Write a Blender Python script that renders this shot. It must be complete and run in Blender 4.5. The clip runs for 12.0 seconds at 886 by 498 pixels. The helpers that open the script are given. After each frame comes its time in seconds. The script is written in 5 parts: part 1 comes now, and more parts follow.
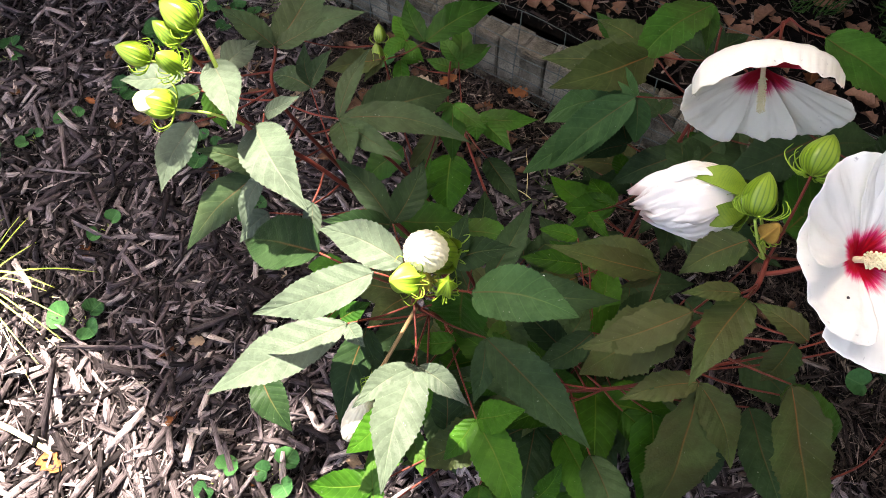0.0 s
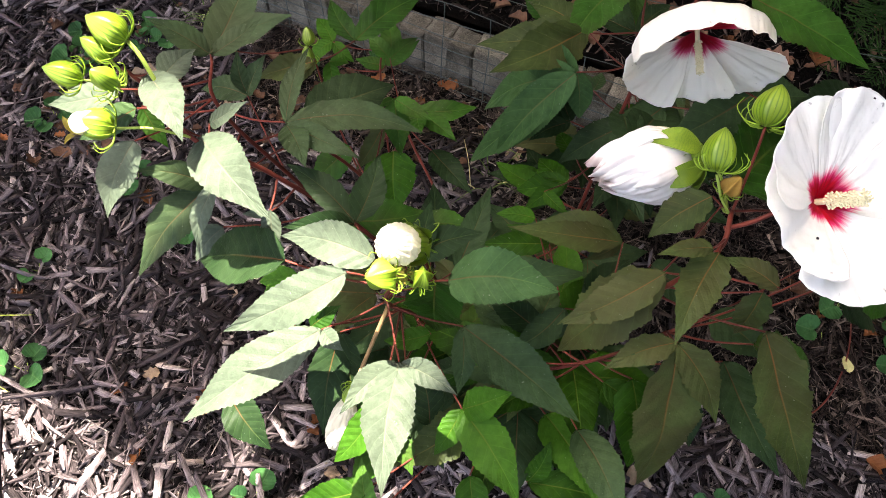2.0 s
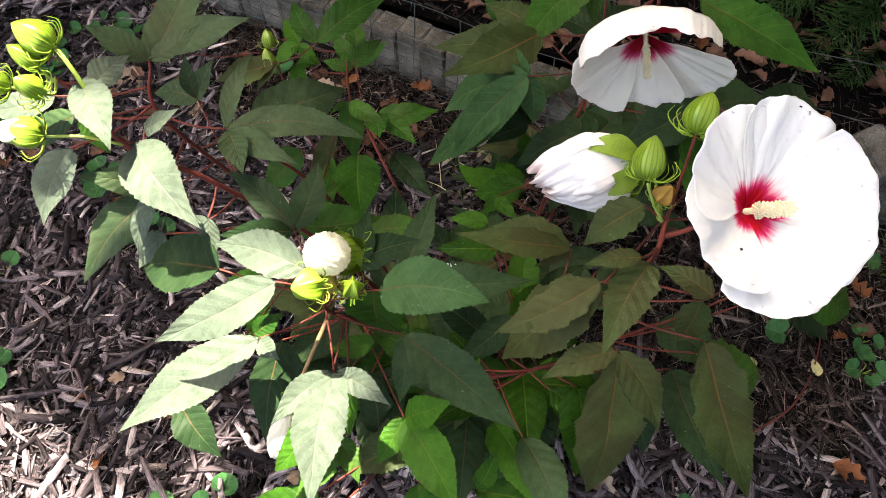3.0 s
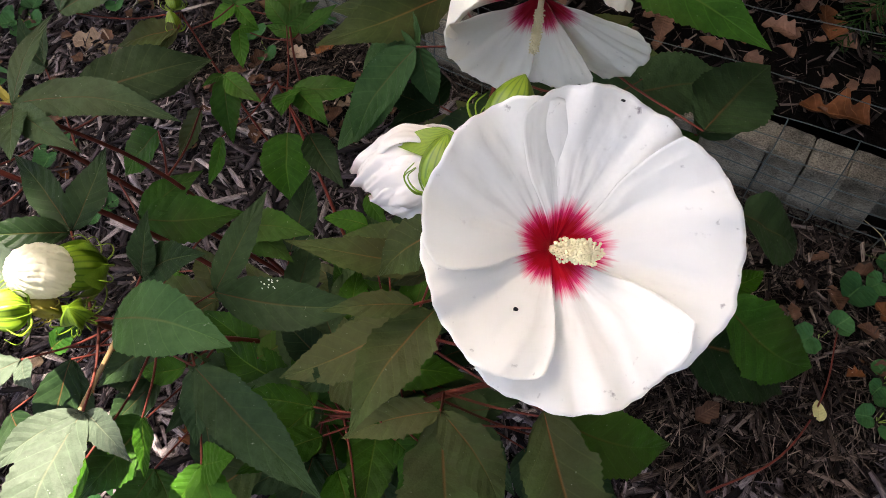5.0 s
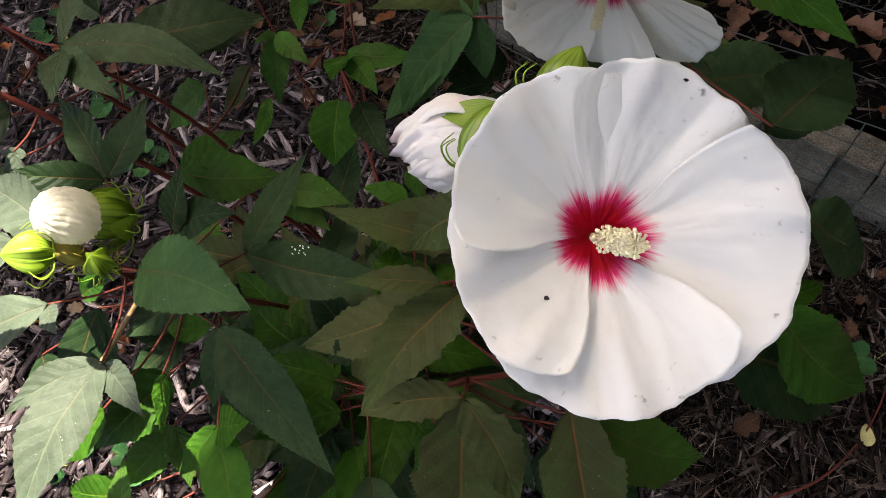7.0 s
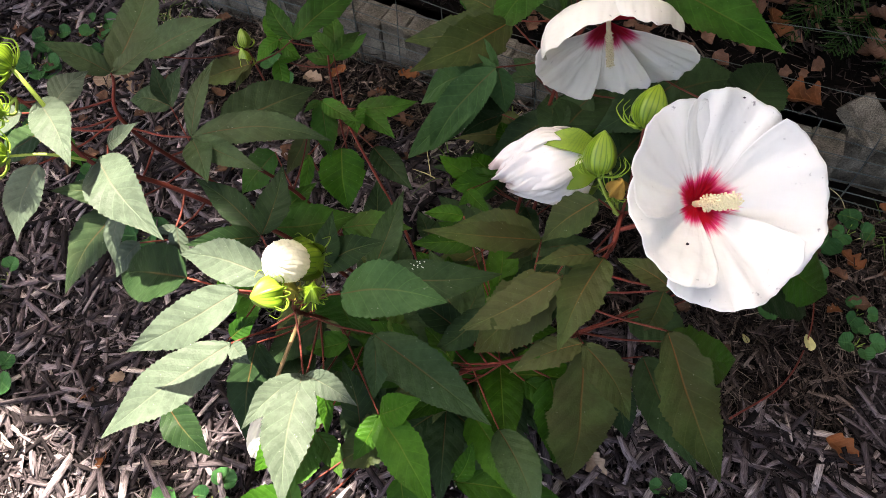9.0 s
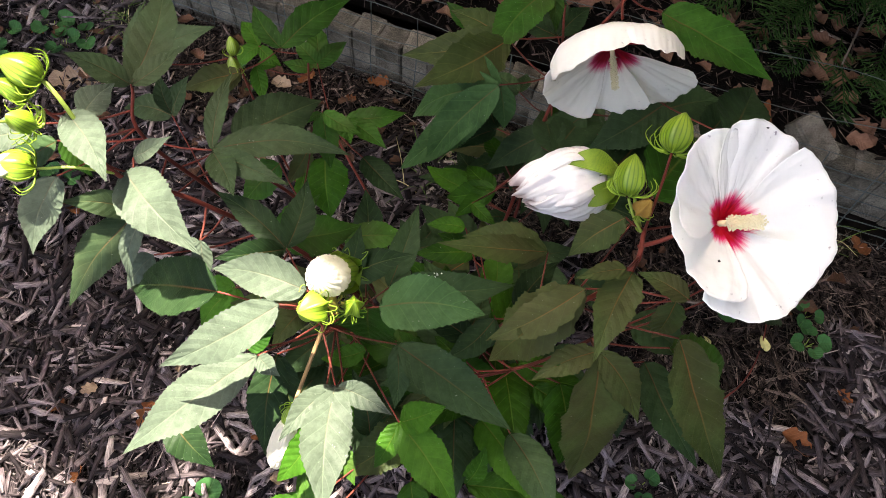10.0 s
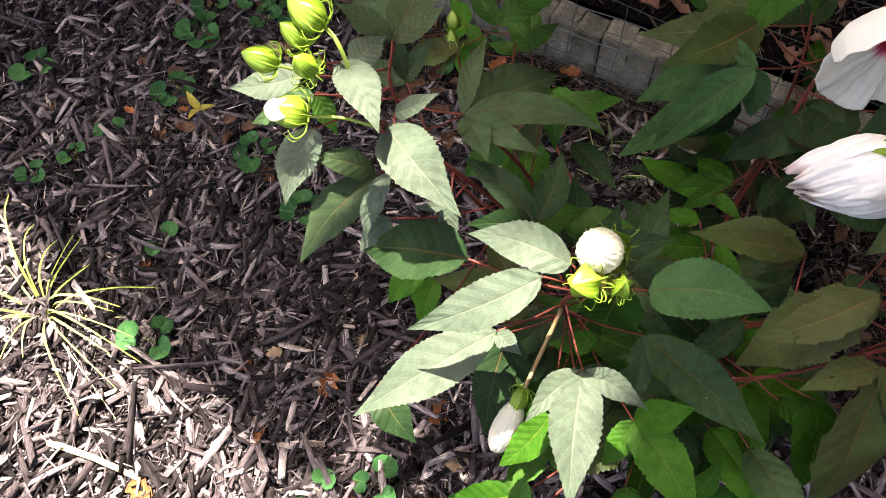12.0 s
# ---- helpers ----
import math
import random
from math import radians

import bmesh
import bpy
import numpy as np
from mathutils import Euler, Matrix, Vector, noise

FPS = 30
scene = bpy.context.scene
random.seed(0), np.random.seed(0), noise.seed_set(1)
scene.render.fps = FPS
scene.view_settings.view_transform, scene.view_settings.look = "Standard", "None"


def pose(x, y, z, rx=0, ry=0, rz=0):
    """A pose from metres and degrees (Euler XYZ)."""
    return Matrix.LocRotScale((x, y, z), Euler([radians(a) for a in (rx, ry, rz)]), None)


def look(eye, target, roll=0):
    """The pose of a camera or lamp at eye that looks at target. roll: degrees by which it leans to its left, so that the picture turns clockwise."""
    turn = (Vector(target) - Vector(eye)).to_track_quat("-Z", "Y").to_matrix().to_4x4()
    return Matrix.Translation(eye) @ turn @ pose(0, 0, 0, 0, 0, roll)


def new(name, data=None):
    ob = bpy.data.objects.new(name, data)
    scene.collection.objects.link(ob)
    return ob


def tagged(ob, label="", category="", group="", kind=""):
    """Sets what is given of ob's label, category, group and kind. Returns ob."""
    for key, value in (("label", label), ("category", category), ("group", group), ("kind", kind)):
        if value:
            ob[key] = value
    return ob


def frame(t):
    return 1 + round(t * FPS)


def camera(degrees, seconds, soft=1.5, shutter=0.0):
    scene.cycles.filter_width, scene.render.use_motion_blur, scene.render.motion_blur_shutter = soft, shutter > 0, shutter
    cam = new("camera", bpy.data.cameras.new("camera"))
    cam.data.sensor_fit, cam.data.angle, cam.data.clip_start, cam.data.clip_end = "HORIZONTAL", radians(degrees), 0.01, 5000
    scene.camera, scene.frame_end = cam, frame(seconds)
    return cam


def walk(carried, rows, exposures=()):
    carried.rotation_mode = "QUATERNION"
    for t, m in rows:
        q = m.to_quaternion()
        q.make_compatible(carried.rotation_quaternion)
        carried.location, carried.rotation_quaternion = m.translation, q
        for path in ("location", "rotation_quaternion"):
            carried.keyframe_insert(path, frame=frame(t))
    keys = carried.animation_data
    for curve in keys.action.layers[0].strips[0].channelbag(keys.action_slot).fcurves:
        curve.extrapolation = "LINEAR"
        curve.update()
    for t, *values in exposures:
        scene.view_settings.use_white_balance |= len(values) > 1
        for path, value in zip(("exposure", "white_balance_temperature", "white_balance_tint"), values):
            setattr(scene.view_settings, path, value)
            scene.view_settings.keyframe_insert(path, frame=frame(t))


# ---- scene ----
cam = camera(62.5, 12.0, soft=0.9)
PATH = [
    (0, (0.292, 0.317, 1.267), (0.071, 1.326, -0.445), -2.0),
    (0.5, (0.304, 0.327, 1.258), (0.068, 1.34, -0.45), -3.1),
    (1, (0.292, 0.317, 1.259), (0.069, 1.339, -0.446), -2.0),
    (1.5, (0.234, 0.313, 1.26), (0.156, 1.335, -0.457), -2.2),
    (2, (0.257, 0.308, 1.253), (0.216, 1.343, -0.458), -0.1),
    (2.5, (0.282, 0.311, 1.261), (0.251, 1.343, -0.452), 0.4),
    (4.5, (0.505, 0.424, 1.159), (0.29, 1.401, -0.573), -8.8),
    (5, (0.556, 0.466, 1.121), (0.263, 1.399, -0.624), -10.5),
    (5.5, (0.578, 0.483, 1.088), (0.222, 1.379, -0.664), -13.3),
    (6, (0.584, 0.489, 1.062), (0.165, 1.37, -0.684), -14.4),
    (6.5, (0.585, 0.487, 1.061), (0.145, 1.353, -0.687), -14.6),
    (7, (0.561, 0.478, 1.095), (0.147, 1.342, -0.66), -12.7),
    (7.5, (0.502, 0.457, 1.141), (0.172, 1.332, -0.627), -8.1),
    (9.5, (0.333, 0.327, 1.292), (0.349, 1.309, -0.45), -0.9),
    (10, (0.27, 0.341, 1.3), (0.386, 1.31, -0.446), 5.5),
    (10.5, (0.219, 0.314, 1.247), (0.145, 1.295, -0.494), -5.7),
    (11, (0.237, 0.347, 1.197), (0.147, 1.303, -0.557), -3.5),
    (11.5, (0.158, 0.356, 1.225), (0.006, 1.327, -0.517), -2.7),
    (12, (0.128, 0.331, 1.243), (-0.062, 1.304, -0.494), -4.9),
]
EXPOSURES = [(0.0, 3.68, 7400, 13), (1.5, 3.85, 7400, 13), (2.7, 3.85, 7400, 13), (4.5, 3.52, 7500, 13), (6.5, 3.05, 7500, 13), (7.5, 3.05, 7500, 13), (9.5, 3.58, 7400, 13), (12.0, 3.55, 7400, 13)]
SKY_POWER, SUN_POWER = 0.115, 4.1

# small plants and leaves on the bed: x, y, size, number of leaves
VIOLETS = ((-0.992, 1.399, 0.047, 3), (-0.646, 1.533, 0.045, 4), (-0.645, 1.359, 0.045, 4), (-0.758, 1.24, 0.03, 2), (-0.817, 1.174, 0.028, 3),
           (-0.877, 1.11, 0.03, 3), (-0.424, 1.205, 0.045, 4), (-0.288, 1.069, 0.04, 4), (-0.557, 0.979, 0.038, 2), (-0.512, 0.773, 0.045, 3),
           (-0.061, 0.563, 0.04, 3), (-0.159, 0.537, 0.034, 2), (-0.639, 1.631, 0.04, 2), (-0.499, 1.599, 0.035, 3))
VIOLETS += ((-0.643, 1.544, 0.045, 3), (-0.542, 1.66, 0.045, 3), (-0.452, 1.62, 0.04, 2), (-0.073, 1.498, 0.045, 2), (0.08, 1.59, 0.04, 3),
            (1.063, 1.066, 0.05, 2), (0.98, 0.959, 0.045, 2), (0.937, 0.89, 0.042, 1), (1.048, 0.835, 0.035, 4), (1.062, 0.893, 0.03, 3),
            (0.679, 0.581, 0.03, 3), (1.091, 1.066, 0.035, 3))
ORANGE = ((-0.386, 1.153, 0.04), (-0.74, 1.299, 0.03), (-0.925, 1.295, 0.03), (-0.57, 0.92, 0.035), (-0.175, 0.723, 0.05), (0.026, 0.696, 0.05), (-0.334, 0.743, 0.035),
          (-0.273, 0.625, 0.03), (-0.448, 0.514, 0.05), (-0.568, 1.64, 0.04), (-0.618, 1.312, 0.025), (-0.094, 0.553, 0.03), (0.973, 0.646, 0.06), (0.94, 0.943, 0.03),
          (1.172, 1.11, 0.04), (1.077, 1.001, 0.05), (1.088, 0.728, 0.035), (1.021, 0.898, 0.03), (0.222, 1.49, 0.05), (0.061, 1.5, 0.05), (0.19, 0.98, 0.03),
          (0.16, 1.44, 0.03), (1.22, 1.05, 0.05))
PALE = ((0.069, 0.62, 0.05), (-0.129, 0.813, 0.025), (-0.171, 0.944, 0.03), (-0.284, 0.773, 0.03), (0.376, 1.292, 0.05), (-0.396, 1.47, 0.06), (-0.467, 1.492, 0.085), (0.005, 1.481, 0.05), (0.14, 1.36, 0.05), (0.57, 0.62, 0.05), (-0.27, 1.40, 0.05))
STRAWY = ((0.962, 0.838, 0.034), (0.853, 0.846, 0.02))
RAISED = ((0.990, 1.301, 0.11), (0.917, 1.487, 0.06), (0.825, 1.526, 0.05), (1.0, 1.506, 0.08), (1.18, 1.42, 0.07), (1.02, 1.60, 0.06), (0.93, 1.58, 0.05))
walk(cam, [(t, look(e, g, r)) for t, e, g, r in PATH], EXPOSURES)

# ---- light ----
world = bpy.data.worlds.new("world")
scene.world = world
world.use_nodes = True
wn = world.node_tree.nodes
sky = wn.new("ShaderNodeTexSky")
sky.sky_type = 'NISHITA'
sky.sun_disc = False
sky.dust_density = 5.0
sky.air_density = 0.6
SUN = Vector((-0.12, 0.27, 0.95)).normalized()
sky.sun_elevation = math.asin(SUN.z)
sky.sun_rotation = math.atan2(SUN.x, SUN.y)
wn["Background"].inputs[1].default_value = SKY_POWER
world.node_tree.links.new(sky.outputs[0], wn["Background"].inputs[0])
lamp = bpy.data.lights.new("sun", 'SUN')
lamp.energy, lamp.angle, lamp.color = SUN_POWER, radians(0.5), (1.0, 0.97, 0.92)
sun = new("sun", lamp)
sun.matrix_world = look(SUN * 10, (0, 0, 0))

# ---- materials ----


def material(name, rough=0.6):
    m = bpy.data.materials.new(name)
    m.use_nodes = True
    nt = m.node_tree
    b = nt.nodes["Principled BSDF"]
    b.inputs["Roughness"].default_value = rough
    return m, nt, b


def node(nt, kind, **values):
    n = nt.nodes.new("ShaderNode" + kind)
    for key, value in values.items():
        n.inputs[key].default_value = value
    return n


def calc(nt, op, a, b=None, c=None, clamp=False):
    n = nt.nodes.new("ShaderNodeMath")
    n.operation, n.use_clamp = op, clamp
    for i, v in enumerate((a, b, c)):
        if v is None:
            continue
        if isinstance(v, (int, float)):
            n.inputs[i].default_value = v
        else:
            nt.links.new(v, n.inputs[i])
    return n.outputs[0]


def blend(nt, fac, a, b, mode='MIX'):
    n = nt.nodes.new("ShaderNodeMix")
    n.data_type, n.blend_type = 'RGBA', mode
    for i, v in ((0, fac), (6, a), (7, b)):
        if isinstance(v, (int, float)):
            n.inputs[i].default_value = v
        elif isinstance(v, tuple):
            n.inputs[i].default_value = (*v, 1)
        else:
            nt.links.new(v, n.inputs[i])
    return n.outputs[2]


def ramp(nt, fac, stops):
    n = nt.nodes.new("ShaderNodeValToRGB")
    e = n.color_ramp.elements
    e[0].position, e[0].color = stops[0][0], (*stops[0][1], 1)
    e[1].position, e[1].color = stops[-1][0], (*stops[-1][1], 1)
    for p, c in stops[1:-1]:
        e.new(p).color = (*c, 1)
    nt.links.new(fac, n.inputs[0])
    return n.outputs[0]


def noisy(nt, scale, detail=3.0, vec=None, rough=0.55):
    n = node(nt, "TexNoise", Scale=scale, Detail=detail, Roughness=rough)
    if vec is None:
        vec = nt.nodes.new("ShaderNodeTexCoord").outputs["Object"]
    nt.links.new(vec, n.inputs["Vector"])
    return n.outputs["Fac"]


def relief(nt, b, height, strength=0.3, distance=0.001):
    n = node(nt, "Bump", Strength=strength, Distance=distance)
    nt.links.new(height, n.inputs["Height"])
    nt.links.new(n.outputs[0], b.inputs["Normal"])


def uv_parts(nt):
    uv = nt.nodes.new("ShaderNodeUVMap")
    s = nt.nodes.new("ShaderNodeSeparateXYZ")
    nt.links.new(uv.outputs[0], s.inputs[0])
    return uv.outputs[0], s.outputs[0], s.outputs[1]


def leaf_material(name, low, high, vein, glow, rough=0.42, through_light=0.22, gloss=0.05, vary=0.5, patch=None):
    m, nt, b = material(name, rough)
    uv, u, v = uv_parts(nt)
    side = calc(nt, 'ABSOLUTE', calc(nt, 'MULTIPLY_ADD', u, 2.0, -1.0))
    rand = nt.nodes.new("ShaderNodeObjectInfo").outputs["Random"]
    blotch = noisy(nt, 26.0, 4.0)
    tone = calc(nt, 'ADD', calc(nt, 'MULTIPLY', blotch, 0.75), calc(nt, 'MULTIPLY_ADD', rand, vary, 0.5 * (0.5 - vary)))
    col = ramp(nt, tone, [(0.30, tuple(0.8 * c for c in low)), (0.86, tuple(1.2 * c for c in high))])
    mottle = noisy(nt, 130.0, 5.0, None, 0.7)
    col = blend(nt, 0.6, col, ramp(nt, mottle, [(0.3, (0.62, 0.64, 0.60)), (0.7, (1.3, 1.28, 1.3))]), 'MULTIPLY')
    if patch:
        col = blend(nt, ramp(nt, calc(nt, 'ADD', noisy(nt, 15.0, 3.0), calc(nt, 'MULTIPLY_ADD', rand, 0.3, -0.15)), [(0.42, (0, 0, 0)), (0.66, (0.6, 0.6, 0.6))]), col, patch)
    # side veins slant towards the tip
    ph = calc(nt, 'FRACT', calc(nt, 'SUBTRACT', calc(nt, 'MULTIPLY', v, 8.0), calc(nt, 'MULTIPLY', side, 1.5)))
    off = calc(nt, 'ABSOLUTE', calc(nt, 'SUBTRACT', ph, 0.5))
    line = calc(nt, 'SUBTRACT', 1.0, calc(nt, 'MULTIPLY', off, 16.0), clamp=True)
    mid = calc(nt, 'SUBTRACT', 1.0, calc(nt, 'MULTIPLY', side, 19.0), clamp=True)
    col = blend(nt, calc(nt, 'MULTIPLY', line, 0.34), col, glow)
    midcol = blend(nt, calc(nt, 'MULTIPLY', v, 1.25, clamp=True), vein, glow)
    col = blend(nt, calc(nt, 'MULTIPLY', mid, 0.85), col, midcol)
    # small pale specks of dust and droppings
    speck = noisy(nt, 330.0, 1.0)
    col = blend(nt, calc(nt, 'MULTIPLY', calc(nt, 'SUBTRACT', speck, 0.74, clamp=True), 3.0, clamp=True), col, (0.4, 0.42, 0.36))
    nt.links.new(col, b.inputs["Base Color"])
    nt.links.new(calc(nt, 'ADD', rough - 0.1, calc(nt, 'MULTIPLY', blotch, 0.25)), b.inputs["Roughness"])
    fine = noisy(nt, 420.0, 2.0)
    h = calc(nt, 'ADD', calc(nt, 'MULTIPLY', off, 0.6), calc(nt, 'ADD', calc(nt, 'MULTIPLY', fine, 0.3), calc(nt, 'MULTIPLY', mid, -0.2)))
    relief(nt, b, h, 0.8, 0.0018)
    b.inputs["Specular IOR Level"].default_value = gloss
    t = node(nt, "BsdfTranslucent")
    nt.links.new(blend(nt, 0.5, col, glow), t.inputs[0])
    mix = node(nt, "MixShader", Fac=through_light)
    nt.links.new(b.outputs[0], mix.inputs[1])
    nt.links.new(t.outputs[0], mix.inputs[2])
    nt.links.new(mix.outputs[0], nt.nodes["Material Output"].inputs[0])
    return m


LEAF = {
    'green': leaf_material("leaf_green", (0.0115, 0.0430, 0.0052), (0.0335, 0.0980, 0.0134), (0.09, 0.024, 0.013), (0.0459, 0.1323, 0.0189), 0.42, 0.22, 0.06, 0.5, (0.030, 0.036, 0.010)),
    'mid': leaf_material("leaf_mid_green", (0.0200, 0.0520, 0.0170), (0.0420, 0.0900, 0.0310), (0.10, 0.036, 0.02), (0.0624, 0.1365, 0.039), 0.42),
    'grey': leaf_material("leaf_grey_green", (0.033, 0.045, 0.031), (0.054, 0.072, 0.050), (0.09, 0.075, 0.05), (0.080, 0.107, 0.070), 0.44, 0.16, 0.05, 0.15),
    # dark green lowered further, so shade deep among the leaves is in the colour
    'dark': leaf_material("leaf_darkened_green", (0.0095, 0.0228, 0.0086), (0.0258, 0.0480, 0.0188), (0.1, 0.026, 0.013), (0.038, 0.076, 0.024), 0.40),
    'dull': leaf_material("leaf_dull_green", (0.018, 0.034, 0.015), (0.040, 0.067, 0.029), (0.12, 0.04, 0.022), (0.060, 0.084, 0.034), 0.44, 0.2, 0.06, 0.5, (0.030, 0.039, 0.018)),
    'bronze': leaf_material("leaf_bronze_green", (0.020, 0.032, 0.0090), (0.047, 0.069, 0.020), (0.19, 0.055, 0.018), (0.068, 0.082, 0.024), 0.42, 0.22, 0.06, 0.5, (0.042, 0.036, 0.015)),
    'young': leaf_material("leaf_young_green", (0.0090, 0.036, 0.0025), (0.024, 0.074, 0.0066), (0.08, 0.08, 0.014), (0.046, 0.115, 0.013), 0.42, 0.2),
}


def plain(name, low, high, scale, rough, bump=0.3, depth=0.001, gloss=0.08):
    m, nt, b = material(name, rough)
    b.inputs["Specular IOR Level"].default_value = gloss
    big, small = noisy(nt, scale), noisy(nt, scale * 9)
    rand = nt.nodes.new("ShaderNodeObjectInfo").outputs["Random"]
    f = calc(nt, 'ADD', calc(nt, 'MULTIPLY', big, 0.6), calc(nt, 'ADD', calc(nt, 'MULTIPLY', small, 0.3), calc(nt, 'MULTIPLY', rand, 0.25)))
    nt.links.new(ramp(nt, f, [(0.25, low), (0.85, high)]), b.inputs["Base Color"])
    relief(nt, b, small, bump, depth)
    return m


STEM = plain("red_stem", (0.050, 0.014, 0.010), (0.138, 0.031, 0.022), 40, 0.45)
TAN_STEM = plain("tan_stem", (0.16, 0.10, 0.045), (0.30, 0.20, 0.10), 60, 0.5)
LIME_STEM = plain("lime_stem", (0.16, 0.22, 0.04), (0.26, 0.34, 0.07), 60, 0.45)
LIME = plain("bract_lime", (0.10, 0.185, 0.013), (0.20, 0.30, 0.035), 60, 0.45)
YELLOW = plain("faded_yellow", (0.17, 0.14, 0.02), (0.30, 0.25, 0.06), 80, 0.5)
BRONZE_BUD = plain("bronze_bud", (0.20, 0.09, 0.02), (0.36, 0.24, 0.05), 120, 0.5)
CREAM_BUD = plain("opening_petal", (0.30, 0.33, 0.12), (0.50, 0.50, 0.28), 90, 0.5)
CREAM = plain("cream_anther", (0.66, 0.58, 0.33), (0.82, 0.76, 0.52), 300, 0.6)
def concrete_material():
    m, nt, b = material("concrete", 0.95)
    b.inputs["Specular IOR Level"].default_value = 0.03
    grit = noisy(nt, 420.0, 3.0, None, 0.75)
    blotch = noisy(nt, 22.0, 4.0)
    rand = nt.nodes.new("ShaderNodeObjectInfo").outputs["Random"]
    base = ramp(nt, calc(nt, 'ADD', blotch, calc(nt, 'MULTIPLY', rand, 0.25)), [(0.38, (0.050, 0.046, 0.036)), (0.85, (0.21, 0.195, 0.162))])
    nt.links.new(blend(nt, 0.9, base, ramp(nt, grit, [(0.36, (0.35, 0.34, 0.32)), (0.64, (1.65, 1.62, 1.55))]), 'MULTIPLY'), b.inputs["Base Color"])
    relief(nt, b, calc(nt, 'ADD', grit, calc(nt, 'MULTIPLY', blotch, 2.0)), 0.9, 0.005)
    return m


BLOCK = concrete_material()
BLACK = plain("black_speck", (0.008, 0.008, 0.01), (0.03, 0.03, 0.03), 200, 0.4)
DROPPING = plain("white_dropping", (0.6, 0.62, 0.58), (0.75, 0.75, 0.7), 200, 0.7)
GRASS = plain("sedge_blade", (0.16, 0.24, 0.03), (0.36, 0.42, 0.09), 14, 0.45)
LAWN = plain("lawn_blade", (0.03, 0.06, 0.012), (0.10, 0.16, 0.035), 20, 0.5)
STRAW = plain("straw_blade", (0.40, 0.34, 0.16), (0.58, 0.50, 0.27), 14, 0.6)
BARK = plain("tree_bark", (0.05, 0.04, 0.03), (0.14, 0.11, 0.09), 12, 0.9, 0.8, 0.01)
CANOPY = plain("canopy_leaf", (0.03, 0.07, 0.015), (0.06, 0.12, 0.03), 3, 0.5)
CONIFER = plain("conifer_scale", (0.006, 0.018, 0.005), (0.034, 0.070, 0.018), 25, 0.7, 0.3, 0.001, 0.02)
VIOLET = leaf_material("violet_leaf", (0.012, 0.048, 0.016), (0.028, 0.083, 0.026), (0.05, 0.10, 0.035), (0.06, 0.135, 0.045), 0.45)
OAK = leaf_material("dry_orange_leaf", (0.060, 0.022, 0.009), (0.17, 0.065, 0.026), (0.09, 0.04, 0.02), (0.22, 0.11, 0.05), 0.6, 0.12)
PALE_DRY = leaf_material("dry_pale_leaf", (0.16, 0.11, 0.075), (0.30, 0.23, 0.165), (0.16, 0.10, 0.06), (0.34, 0.27, 0.2), 0.65, 0.12)
LITTER = leaf_material("leaf_litter", (0.045, 0.024, 0.015), (0.155, 0.085, 0.056), (0.06, 0.03, 0.02), (0.16, 0.09, 0.055), 0.75, 0.06, 0.02)
PALE_YELLOW = leaf_material("dry_yellow_leaf", (0.28, 0.26, 0.10), (0.42, 0.40, 0.18), (0.3, 0.25, 0.1), (0.45, 0.42, 0.2), 0.6, 0.15)


def wire_material():
    m, nt, b = material("green_coated_wire", 0.45)
    nt.links.new(ramp(nt, noisy(nt, 6.0), [(0.3, (0.012, 0.020, 0.019)), (0.75, (0.050, 0.070, 0.064))]), b.inputs["Base Color"])
    b.inputs["Metallic"].default_value = 0.3
    return m


WIRE = wire_material()


